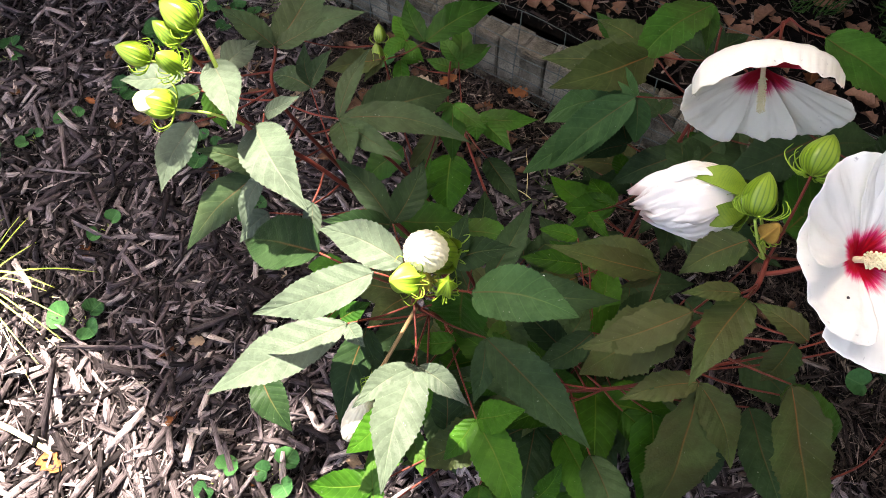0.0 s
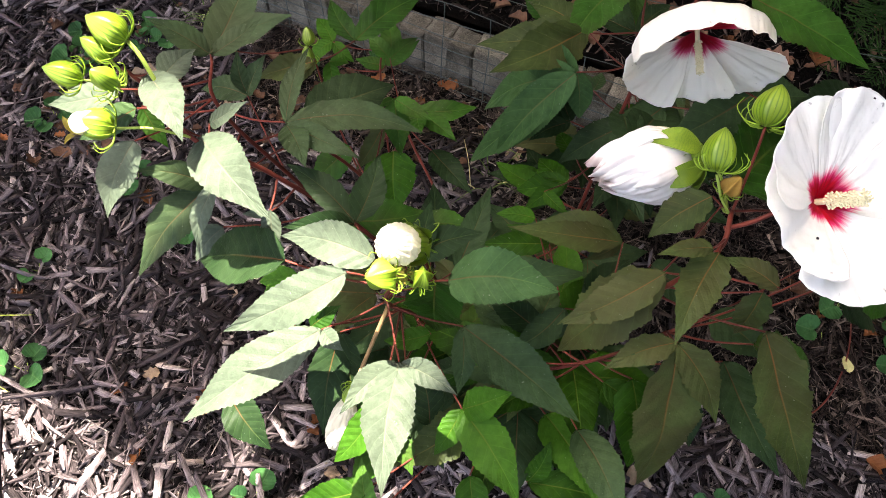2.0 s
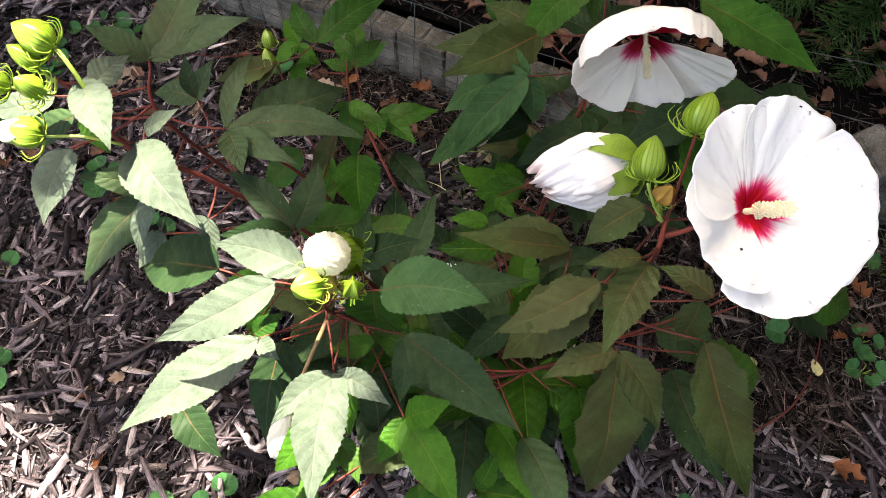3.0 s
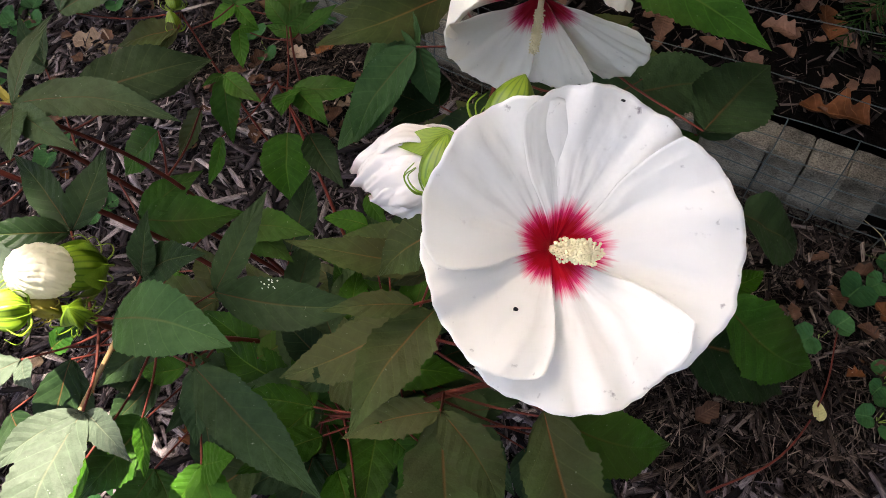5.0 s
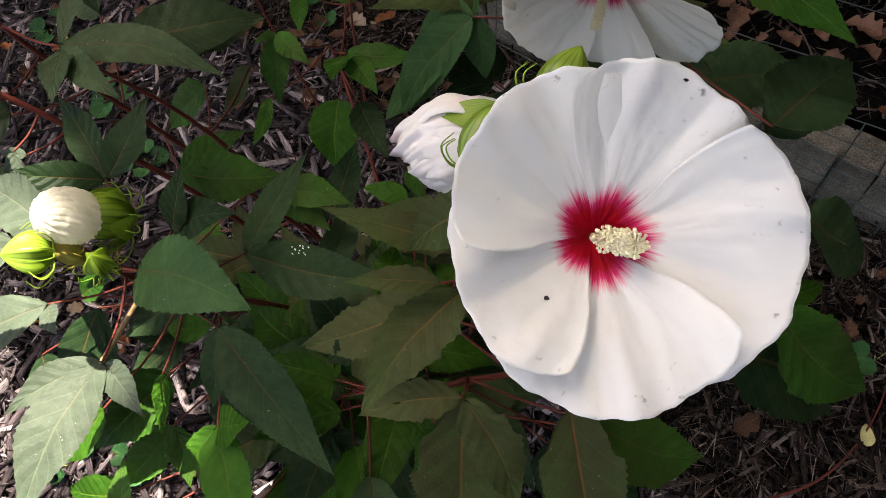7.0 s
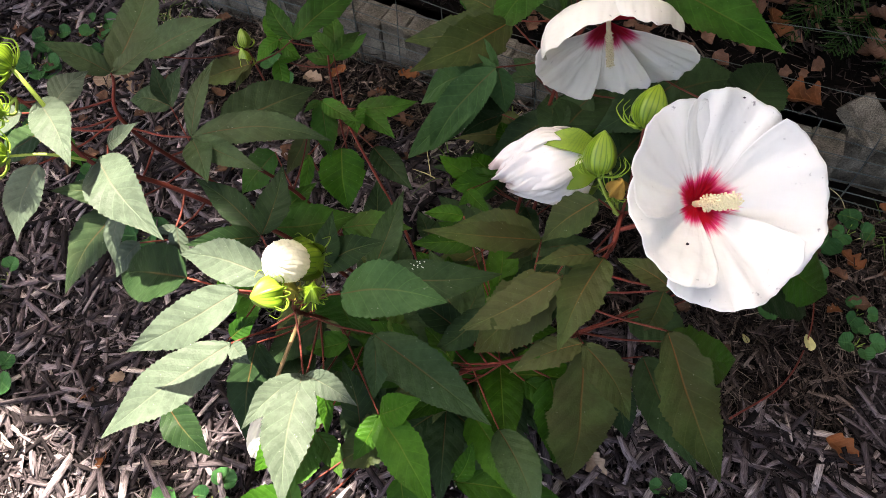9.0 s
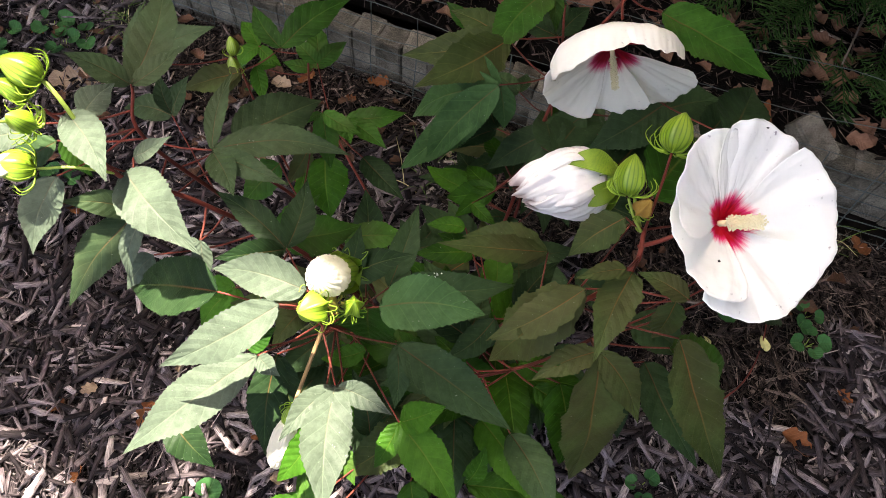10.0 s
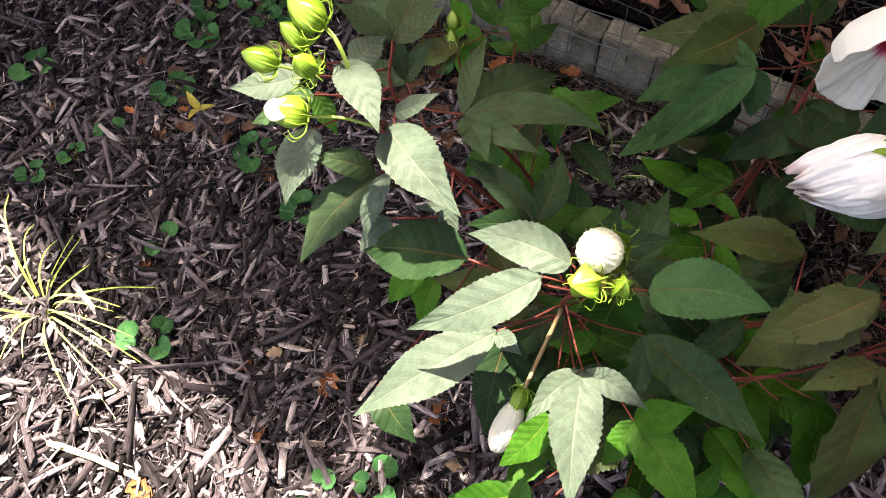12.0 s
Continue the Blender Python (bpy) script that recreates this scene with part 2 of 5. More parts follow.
def petal_material(name, white, core, edge, reach, spoil=(0.13, 0.11, 0.12), power=5.0, rim=0.0, ribbed=0.30):
    m, nt, b = material(name, 0.5)
    uv, u, v = uv_parts(nt)
    st = nt.nodes.new("ShaderNodeMapping")
    st.inputs["Scale"].default_value = (34, 1.6, 1)
    nt.links.new(uv, st.inputs[0])
    rays = noisy(nt, 1.0, 2.0, st.outputs[0], 0.7)
    side = calc(nt, 'ABSOLUTE', calc(nt, 'MULTIPLY_ADD', u, 2.0, -1.0))
    d = calc(nt, 'ADD', v, calc(nt, 'ADD', calc(nt, 'MULTIPLY', calc(nt, 'MULTIPLY', calc(nt, 'SUBTRACT', rays, 0.5), calc(nt, 'MULTIPLY', v, 3.4, clamp=True)), 0.22), calc(nt, 'MULTIPLY', calc(nt, 'POWER', side, 2.0), 0.075)))
    eye = ramp(nt, d, [(reach * 0.74, core), (reach * 0.98, edge), (reach * 1.14, tuple(0.5 * (p + q) for p, q in zip(edge, white))), (reach * 1.34, white)])
    st2 = nt.nodes.new("ShaderNodeMapping")
    st2.inputs["Scale"].default_value = (13, 1.1, 1)
    nt.links.new(uv, st2.inputs[0])
    ribs = noisy(nt, 1.0, 1.0, st2.outputs[0])
    soft = noisy(nt, 40.0, 3.0)
    bruise = calc(nt, 'MULTIPLY', calc(nt, 'SUBTRACT', noisy(nt, 150.0, 3.0), 0.665, clamp=True), 9.0, clamp=True)
    col = blend(nt, calc(nt, 'MULTIPLY', bruise, calc(nt, 'POWER', v, power)), eye, spoil)
    if rim:
        worn = calc(nt, 'MULTIPLY', calc(nt, 'SUBTRACT', calc(nt, 'ADD', v, calc(nt, 'MULTIPLY', soft, 0.16)), 0.985, clamp=True), 9.0, clamp=True)
        col = blend(nt, calc(nt, 'MULTIPLY', worn, rim), col, spoil)
    nt.links.new(col, b.inputs["Base Color"])
    relief(nt, b, calc(nt, 'ADD', ribs, calc(nt, 'MULTIPLY', soft, 1.6)), ribbed, 0.004)
    b.inputs["Specular IOR Level"].default_value = 0.2
    t = node(nt, "BsdfTranslucent")
    nt.links.new(col, t.inputs[0])
    mix = node(nt, "MixShader", Fac=0.5)
    nt.links.new(b.outputs[0], mix.inputs[1])
    nt.links.new(t.outputs[0], mix.inputs[2])
    nt.links.new(mix.outputs[0], nt.nodes["Material Output"].inputs[0])
    return m


PETAL = petal_material("white_petal", (0.91, 0.91, 0.87), (0.54, 0.004, 0.020), (0.80, 0.04, 0.19), 0.24)
PETAL_BEHIND = petal_material("white_petal_cupped", (0.89, 0.87, 0.78), (0.34, 0.006, 0.020), (0.66, 0.06, 0.17), 0.27)
WILTED = petal_material("wilted_petal", (0.90, 0.87, 0.825), (0.6, 0.45, 0.42), (0.72, 0.62, 0.58), 0.02, (0.40, 0.22, 0.17), 3.0, 0.75, 0.7)
FURLED = petal_material("furled_petal", (0.70, 0.675, 0.56), (0.8, 0.78, 0.6), (0.8, 0.78, 0.62), 0.02, ribbed=0.55)


def calyx_material():
    m, nt, b = material("striped_calyx", 0.42)
    uv, u, v = uv_parts(nt)
    s = calc(nt, 'ABSOLUTE', calc(nt, 'SINE', calc(nt, 'MULTIPLY', u, 20 * math.pi)))
    s = calc(nt, 'MULTIPLY', calc(nt, 'POWER', s, 9.0), calc(nt, 'SUBTRACT', 1.1, calc(nt, 'MULTIPLY', v, 0.35)))
    base = ramp(nt, noisy(nt, 60.0), [(0.3, (0.125, 0.215, 0.011)), (0.75, (0.205, 0.305, 0.023))])
    nt.links.new(blend(nt, calc(nt, 'MULTIPLY', s, 0.9), base, (0.034, 0.088, 0.006)), b.inputs["Base Color"])
    relief(nt, b, s, -0.3, 0.001)
    t = node(nt, "BsdfTranslucent")
    t.inputs[0].default_value = (0.20, 0.36, 0.03, 1)
    mix = node(nt, "MixShader", Fac=0.15)
    nt.links.new(b.outputs[0], mix.inputs[1])
    nt.links.new(t.outputs[0], mix.inputs[2])
    nt.links.new(mix.outputs[0], nt.nodes["Material Output"].inputs[0])
    return m


CALYX = calyx_material()


def mulch_material(name, tones):
    m, nt, b = material(name, 0.7)
    b.inputs["Specular IOR Level"].default_value = 0.04
    uv, u, v = uv_parts(nt)
    isl = nt.nodes.new("ShaderNodeNewGeometry").outputs["Random Per Island"]
    col = ramp(nt, isl, tones)
    st = nt.nodes.new("ShaderNodeMapping")
    st.inputs["Scale"].default_value = (700, 70, 1)
    nt.links.new(uv, st.inputs[0])
    jump = nt.nodes.new("ShaderNodeCombineXYZ")
    nt.links.new(calc(nt, 'MULTIPLY', isl, 97.0), jump.inputs[0])
    nt.links.new(calc(nt, 'MULTIPLY', isl, 41.0), jump.inputs[1])
    nt.links.new(jump.outputs[0], st.inputs["Location"])
    grain = noisy(nt, 1.0, 4.0, st.outputs[0], 0.65)
    col = blend(nt, 0.95, col, ramp(nt, grain, [(0.32, (0.16, 0.15, 0.15)), (0.68, (1.6, 1.57, 1.57))]), 'MULTIPLY')
    nt.links.new(col, b.inputs["Base Color"])
    relief(nt, b, grain, 0.8, 0.0025)
    return m


MULCH = mulch_material("shredded_bark", [(0.0, (0.004, 0.0033, 0.0034)), (0.28, (0.022, 0.0180, 0.0190)), (0.70, (0.082, 0.068, 0.072)), (0.92, (0.20, 0.173, 0.176)), (1.0, (0.36, 0.31, 0.28))])
# browner bark, darker than MULCH: the right side's shade is partly in these tones
DARKENED_MULCH = mulch_material("darkened_bark", [(0.0, (0.004, 0.003, 0.0026)), (0.30, (0.018, 0.0135, 0.0112)), (0.72, (0.064, 0.049, 0.042)), (0.93, (0.155, 0.122, 0.102)), (1.0, (0.30, 0.24, 0.19))])
# near-black soil: the shade in gaps between chips is put into its colour
SHADE_SOIL = plain("soil_with_gap_shade", (0.003, 0.0025, 0.002), (0.010, 0.008, 0.007), 60, 0.95, 1.0, 0.01, 0.02)

# ---- mesh helpers ----


def put(name, verts, faces, mat, parent=None, uvs=None, smooth=True, label=""):
    me = bpy.data.meshes.new(name)
    me.from_pydata([tuple(v) for v in verts], [], faces)
    if uvs is not None:
        lay = me.uv_layers.new(name="UVMap")
        idx = np.zeros(len(me.loops), dtype=np.int32)
        me.loops.foreach_get("vertex_index", idx)
        lay.data.foreach_set("uv", np.asarray(uvs, dtype=np.float32)[idx].ravel())
    me.polygons.foreach_set("use_smooth", [smooth] * len(me.polygons))
    me.materials.append(mat)
    me.update()
    ob = new(name, me)
    if parent is not None:
        under(ob, parent)
    if label:
        tagged(ob, label)
    return ob


def thing(name, place, label, category, group="", kind=""):
    ob = new(name)
    ob.location = place
    ob.empty_display_size = 0.02
    bpy.context.view_layer.update()
    return tagged(ob, label, category, group, kind)


def under(ob, parent):
    """Parents a mesh that was built in world metres, and leaves it where it is."""
    ob.parent = parent
    if parent.parent is None:
        ob.matrix_parent_inverse = Matrix.Translation(-parent.location)
    return ob


def basis(along, up):
    y = Vector(along).normalized()
    z = Vector(up)
    z = z - y * z.dot(y)
    if z.length < 1e-4:
        z = Vector((0, -1, 0.1)) - y * Vector((0, -1, 0.1)).dot(y)
    z.normalize()
    return y.cross(z), y, z


def curve_points(pts, n=6):
    p = [Vector(q) for q in pts]
    p = [p[0] * 2 - p[1]] + p + [p[-1] * 2 - p[-2]]
    out = []
    for i in range(1, len(p) - 2):
        for k in range(n):
            t = k / n
            a, b, c, d = p[i - 1], p[i], p[i + 1], p[i + 2]
            out.append(0.5 * (2 * b + (c - a) * t + (2 * a - 5 * b + 4 * c - d) * t * t + (3 * b - a - 3 * c + d) * t ** 3))
    return out + [p[-2]]


def tube_data(pts, r0, r1, sides=7, n=6, off=0):
    line = curve_points(pts, n) if len(pts) > 1 else pts
    verts, faces, uvs = [], [], []
    side = Vector((0.37, 0.21, 0.9))
    m = len(line)
    for i, p in enumerate(line):
        d = (line[min(i + 1, m - 1)] - line[max(i - 1, 0)]).normalized()
        x = d.cross(side)
        if x.length < 0.05:
            x = d.cross(Vector((1, 0, 0)))
        x.normalize()
        y = d.cross(x)
        r = r0 + (r1 - r0) * i / (m - 1)
        for k in range(sides):
            a = 2 * math.pi * k / sides
            verts.append(p + (x * math.cos(a) + y * math.sin(a)) * r)
            uvs.append((k / sides, i / (m - 1)))
    for i in range(m - 1):
        for k in range(sides):
            a, b = i * sides + k, i * sides + (k + 1) % sides
            faces.append((off + a, off + b, off + b + sides, off + a + sides))
    faces.append(tuple(off + k for k in range(sides))[::-1])
    faces.append(tuple(off + (m - 1) * sides + k for k in range(sides)))
    return verts, faces, uvs


def tube(name, pts, r0, r1, mat, parent, sides=7, n=6, label=""):
    v, f, u = tube_data(pts, r0, r1, sides, n)
    return put(name, v, f, mat, parent, u, label=label)


def joined(pieces):
    V, F, U = [], [], []
    for v, f, u in pieces:
        o = len(V)
        V += list(v)
        F += [tuple(i + o for i in q) for q in f]
        U += list(u)
    return V, F, U


def blade_data(base, tip, half, up, arch=0.05, fold=0.16, teeth=13, n=27, rng=random, peak=0.36, lift=0.0, wave=0.03, jag=0.0, a2=1.0, tail=0.0):
    """One leaf blade, egg-shaped with a drawn-out tip and a toothed edge: half is its half width over its length."""
    b, t = Vector(base), Vector(tip)
    L = (t - b).length
    x, y, z = basis(t - b, up)
    ph, bend, turned = rng.uniform(0, 6.28), rng.uniform(-0.07, 0.07), rng.uniform(-0.35, 0.35)
    droop = rng.uniform(0.0, 0.07)
    cols = (-1.0, -0.72, -0.38, -0.06, 0.0, 0.06, 0.38, 0.72, 1.0)
    verts, faces, uvs = [], [], []
    bite = [rng.uniform(0.5, 1.5) for _ in range(2 * teeth + 4)]
    a1 = a2 * peak / (1 - peak)
    top = peak ** a1 * (1 - peak) ** a2
    n = max(n, 3 * teeth)
    for i in range(n + 1):
        s = i / n
        w = 0.9 * half * L * (max(s, 0.0) ** a1 * max(1 - s, 0.0) ** a2 / top) + 0.0004
        q = min(1, max(0, (s - 0.50) / 0.50))
        w *= 1 - tail * q * q * (3 - 2 * q)
        saw = (s * teeth) % 1.0
        for u in cols:
            e = 1.0
            if abs(u) == 1:
                if teeth > 1:
                    e += 0.068 * (0.5 - saw) * (1 + 0.5 * s) * bite[int(s * teeth) * 2 + (u > 0)]
                # a few coarse teeth that point to the tip
                c = (s * 5.2 + (0.35 if u > 0 else 0.0)) % 1.0
                e += jag * (0.5 - c) * min(1, (1 - c) * 6) * (1 - s)
            px = u * w * e + bend * L * math.sin(math.pi * s)
            pz = abs(u) * w * fold + arch * L * 4 * s * (1 - s) - droop * L * s ** 3 - wave * w * u * u * math.sin(9 * s + ph + (1.5 if u > 0 else 0)) * 2.2 - lift
            if 0.1 < abs(u) < 1:
                pz += 0.0010 * min(1, L / 0.1) * math.cos(2 * math.pi * (8 * s - 1.5 * abs(u))) * (1 - s)
            pz += 0.07 * w * noise.noise(Vector((s * 5 + ph, u * 1.3, ph)))
            pz += turned * px * (s - 0.3)
            py = s * L + (0.02 * L * (1 - saw) * (1 - s) if abs(u) == 1 else 0)
            verts.append(b + x * px + y * py + z * pz)
            uvs.append((0.5 + 0.5 * u, s))
    c = len(cols)
    for i in range(n):
        for k in range(c - 1):
            q = i * c + k
            faces.append((q, q + 1, q + 1 + c, q + c))
    return verts, faces, uvs


# ---- ground, wall, fence ----
WALL_A, WALL_B = Vector((-0.78, 1.949, 0)), Vector((1.69, 0.879, 0))
ALONG = (WALL_B - WALL_A).normalized()
BACK = Vector((-ALONG.y, ALONG.x, 0))


def behind_wall(x, y):
    return (Vector((x, y, 0)) - WALL_A).dot(BACK)


def sheet(name, corners, z, mat, label, cells=60):
    """A gently uneven sheet between four corners."""
    a, b, c, d = [Vector(q) for q in corners]
    verts, faces, uvs = [], [], []
    for i in range(cells + 1):
        for k in range(cells + 1):
            s, t = i / cells, k / cells
            p = (a * (1 - s) + b * s) * (1 - t) + (d * (1 - s) + c * s) * t
            far = min(1.0, 1.5 / max(p.length, 0.01))
            verts.append((p.x, p.y, z + 0.006 * far * noise.noise(Vector((p.x * 5, p.y * 5, 0)))))
            uvs.append((p.x, p.y))
    for i in range(cells):
        for k in range(cells):
            q = i * (cells + 1) + k
            faces.append((q, q + cells + 1, q + cells + 2, q + 1))
    return tagged(put(name, verts, faces, mat, None, uvs), label, "ground", "", "structure")


sheet("ground", ((-300, -300, 0), (300, -300, 0), (300, 300, 0), (-300, 300, 0)), -0.012, SHADE_SOIL, "garden bed under shredded bark mulch, coloured near-black for shaded gaps", 80)
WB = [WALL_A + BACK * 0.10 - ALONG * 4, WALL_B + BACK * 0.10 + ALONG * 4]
sheet("raised_ground", (WB[0], WB[1], WB[1] + BACK * 14, WB[0] + BACK * 14), 0.105, SHADE_SOIL, "raised bed behind the block edging, soil coloured near-black for shade")


def chips(name, count, area, z, seed, keep, label, thin=0.3, size=1.0, mat=None):
    """Shredded bark: bent, jagged splinters lying over one another."""
    r = np.random.RandomState(seed)
    (x0, x1), (y0, y1) = area
    xs, ys = r.uniform(x0, x1, count * 2), r.uniform(y0, y1, count * 2)
    ok = keep(xs, ys)
    xs, ys = xs[ok][:count], ys[ok][:count]
    n = len(xs)
    slim = r.rand(n) < thin
    length = np.where(slim, r.uniform(0.02, 0.08, n), r.gamma(2.4, 0.0150, n) + 0.008)
    width = np.where(slim, r.uniform(0.0012, 0.003, n), np.clip(length * r.uniform(0.08, 0.25, n), 0.0025, 0.0125))
    length, width = length * size, width * size ** 0.7
    thick = np.where(slim, width * 0.5, np.clip(width * r.uniform(0.12, 0.34, n), 0.0007, 0.0032))
    swirl = 1.6 * np.sin(xs * 2.3 + 1.1) * np.cos(ys * 2.9)
    yaw = swirl + r.normal(0, 1.1, n)
    pitch = r.normal(0, 0.20, n)
    roll = r.normal(0, 0.42, n)
    zs = z + (0.021 * r.rand(n) ** 0.8 if size == 1.0 else r.uniform(0.0, 0.012, n)) + np.abs(np.sin(pitch)) * length * 0.35
    st = np.array([-0.5, 0.05, 0.5]) if size == 1.0 else np.array([-0.5, 0.5])
    cut = len(st)
    ends = (0, cut - 1)
    corner = np.array([(-1, -1), (1, -1), (1, 1), (-1, 1)], float)
    P = np.zeros((n, cut, 4, 3))
    bend = r.normal(0, 0.025, n)
    for i, s in enumerate(st):
        w = width * r.uniform(0.45 if i in ends else 0.85, 1.0, n)
        h = thick * r.uniform(0.35 if i in ends else 0.8, 1.0, n)
        for k in range(4):
            P[:, i, k, 0] = corner[k, 0] * w * 0.5 + bend * length * (1 - 4 * s * s) + r.normal(0, 0.06, n) * width
            P[:, i, k, 1] = s * length + r.normal(0, 0.045, n) * length * (1 if i in ends else 0.3)
            P[:, i, k, 2] = corner[k, 1] * h * 0.5 + r.normal(0, 0.1, n) * thick
    cr, sr = np.cos(roll)[:, None, None], np.sin(roll)[:, None, None]
    X, Y, Z = P[..., 0] * cr + P[..., 2] * sr, P[..., 1], -P[..., 0] * sr + P[..., 2] * cr
    cp, sp = np.cos(pitch)[:, None, None], np.sin(pitch)[:, None, None]
    Y, Z = Y * cp - Z * sp, Y * sp + Z * cp
    cy, sy = np.cos(yaw)[:, None, None], np.sin(yaw)[:, None, None]
    V = np.stack([X * cy - Y * sy + xs[:, None, None], X * sy + Y * cy + ys[:, None, None], Z + zs[:, None, None]], -1).reshape(-1, 3)
    f = []
    for i in range(cut - 1):
        for k in range(4):
            a, b = i * 4 + k, i * 4 + (k + 1) % 4
            f.append((a, b, b + 4, a + 4))
    top = 4 * cut - 4
    f += [(3, 2, 1, 0), (top, top + 1, top + 2, top + 3)]
    F = (np.array(f)[None] + (np.arange(n) * 4 * cut)[:, None, None]).reshape(-1, 4)
    me = bpy.data.meshes.new(name)
    me.vertices.add(len(V))
    me.vertices.foreach_set("co", V.astype(np.float32).ravel())
    me.loops.add(F.size)
    me.loops.foreach_set("vertex_index", F.astype(np.int32).ravel())
    me.polygons.add(len(F))
    me.polygons.foreach_set("loop_start", np.arange(0, F.size, 4, dtype=np.int32))
    uv = np.stack([P[..., 0] + P[..., 2] * 0.7, P[..., 1]], -1).reshape(-1, 2)
    lay = me.uv_layers.new(name="UVMap")
    lay.data.foreach_set("uv", uv[F.ravel()].astype(np.float32).ravel())
    me.materials.append(mat or MULCH)
    me.update(calc_edges=True)
    me.validate()
    return tagged(new(name, me), label, "mulch", "", "stuff")


def in_front(xs, ys):
    return (xs - WALL_A.x) * BACK.x + (ys - WALL_A.y) * BACK.y < -0.005


def left_bed(xs, ys):
    return in_front(xs, ys) & ((xs + 0.35 * np.sin(ys * 5) * 0.3 + 0.12 * np.sin(ys * 23) < 0.42) & (ys + 0.08 * np.sin(xs * 11) + 0.05 * np.sin(xs * 29 + ys * 9) < np.where(xs < -0.25, 1.95, 1.34)) | (ys + 0.10 * np.sin(xs * 9) + 0.05 * np.sin(xs * 27) < 0.78))


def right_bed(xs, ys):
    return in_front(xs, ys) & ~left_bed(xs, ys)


def at_back(xs, ys):
    return (xs - WALL_A.x) * BACK.x + (ys - WALL_A.y) * BACK.y > 0.105


chips("bark_mulch", 50000, ((-1.5, 1.45), (0.2, 2.0)), 0.0, 3, left_bed, "dark grey-brown shredded bark mulch over the bed")
chips("bark_shreds", 50000, ((-1.2, 1.3), (0.35, 1.9)), 0.004, 7, left_bed, "fine dark shreds of bark between the larger pieces", 0.6, 0.36)
# finer bark on the right, its colour darkened in place of shade
chips("rotted_mulch", 30000, ((-1.55, 1.75), (0.15, 2.3)), 0.0, 5, right_bed, "finer brown bark mulch, darkened for the shaded right side", 0.45, 0.72, DARKENED_MULCH)
chips("rotted_shreds", 48000, ((-1.3, 1.5), (0.3, 2.0)), 0.010, 6, right_bed, "fine brown shreds and needles over the darkened mulch", 0.85, 0.5, DARKENED_MULCH)
def outer_bed(xs, ys):
    return in_front(xs, ys) & ((xs < -1.5) | (xs > 1.7) | (ys < 0.17) | (ys > 2.15))


chips("coarse_mulch", 12000, ((-3.6, 2.9), (-2.6, 3.4)), -0.004, 9, outer_bed, "shredded bark mulch on the rest of the bed", 0.15, 1.5)
chips("bark_litter", 15000, ((-0.9, 2.2), (1.05, 2.6)), 0.110, 4, at_back, "dark shredded bark behind the block edging", 0.6, 0.6, DARKENED_MULCH)



def block_data(sx, sy, sz, seed, off=0.006):
    """A cast block with worn edges and an uneven face."""
    bm = bmesh.new()
    bmesh.ops.create_cube(bm, size=1.0)
    bmesh.ops.scale(bm, vec=(sx, sy, sz), verts=bm.verts)
    bmesh.ops.bevel(bm, geom=bm.edges[:], offset=off, segments=2, affect='EDGES')
    bmesh.ops.subdivide_edges(bm, edges=[e for e in bm.edges if e.calc_length() > 0.03], cuts=2, use_grid_fill=True)
    for v in bm.verts:
        v.co += Vector((noise.noise(v.co * 30 + Vector((seed, 0, 0))), noise.noise(v.co * 30 + Vector((0, seed, 0))), noise.noise(v.co * 30 + Vector((0, 0, seed))))) * 0.003
    return bm


def finish(bm, name, mat, smooth=True):
    me = bpy.data.meshes.new(name)
    bm.to_mesh(me)
    bm.free()
    me.polygons.foreach_set("use_smooth", [smooth] * len(me.polygons))
    me.materials.append(mat)
    return me


edging = tagged(new("block_edging"), "low edging of weathered grey concrete blocks", "edging", "", "structure")
block_meshes = [finish(block_data(0.0605, 0.062, 0.150, k * 3.1, 0.003), "edging_block", BLOCK, False) for k in range(5)]
turn = math.atan2(ALONG.y, ALONG.x)
rb = random.Random(8)
for k in range(-12, 54):
    ob = new("edging_block", block_meshes[k % 5])
    p = WALL_A + ALONG * (0.030 + 0.0605 * k) + BACK * (0.032 + rb.uniform(-0.004, 0.004))
    if p.x > 1.09:
        p += BACK * 0.068
    ob.matrix_basis = pose(p.x, p.y, 0.050 + rb.uniform(-0.004, 0.004), rb.uniform(-2, 2), rb.uniform(-2, 2), math.degrees(turn) + rb.uniform(-3, 3))
    ob.parent = edging


def loose_block(x, y, z, a, b, c, size):
    ob = tagged(new("loose_block", finish(block_data(*size, x * 7), "loose_block", BLOCK, False)), "loose grey concrete block lying on the edging", "block", "loose blocks")
    ob.matrix_basis = pose(x, y, z, a, b, c)


loose_block(1.120, 1.240, 0.128, 24, -8, 28, (0.060, 0.105, 0.050))
loose_block(1.126, 1.233, 0.036, 4, 10, -20, (0.068, 0.058, 0.070))

fence = tagged(new("wire_fence"), "sagging green coated wire mesh fence before the blocks", "fence")
F0 = WALL_A - BACK * 0.022
run = (WALL_B - WALL_A).length + 0.5


def fence_point(d, h):
    sag = 0.010 * math.sin(d * 5.1 + h * 9) + 0.006 * math.sin(d * 17 + h * 31)
    return F0 + ALONG * d + BACK * (0.012 * math.sin(d * 3.3) + 0.02 * h) + Vector((0, 0, h + sag * min(1, h * 6)))


rows_h = [0.018, 0.045, 0.072, 0.10, 0.13, 0.162, 0.198, 0.238, 0.31, 0.41]
for h in rows_h:
    tube("wire", [fence_point(d * run / 26, h) for d in range(27)], 0.0011 if h < 0.2 else 0.0008, 0.0011 if h < 0.2 else 0.0008, WIRE, fence, 5, 3)
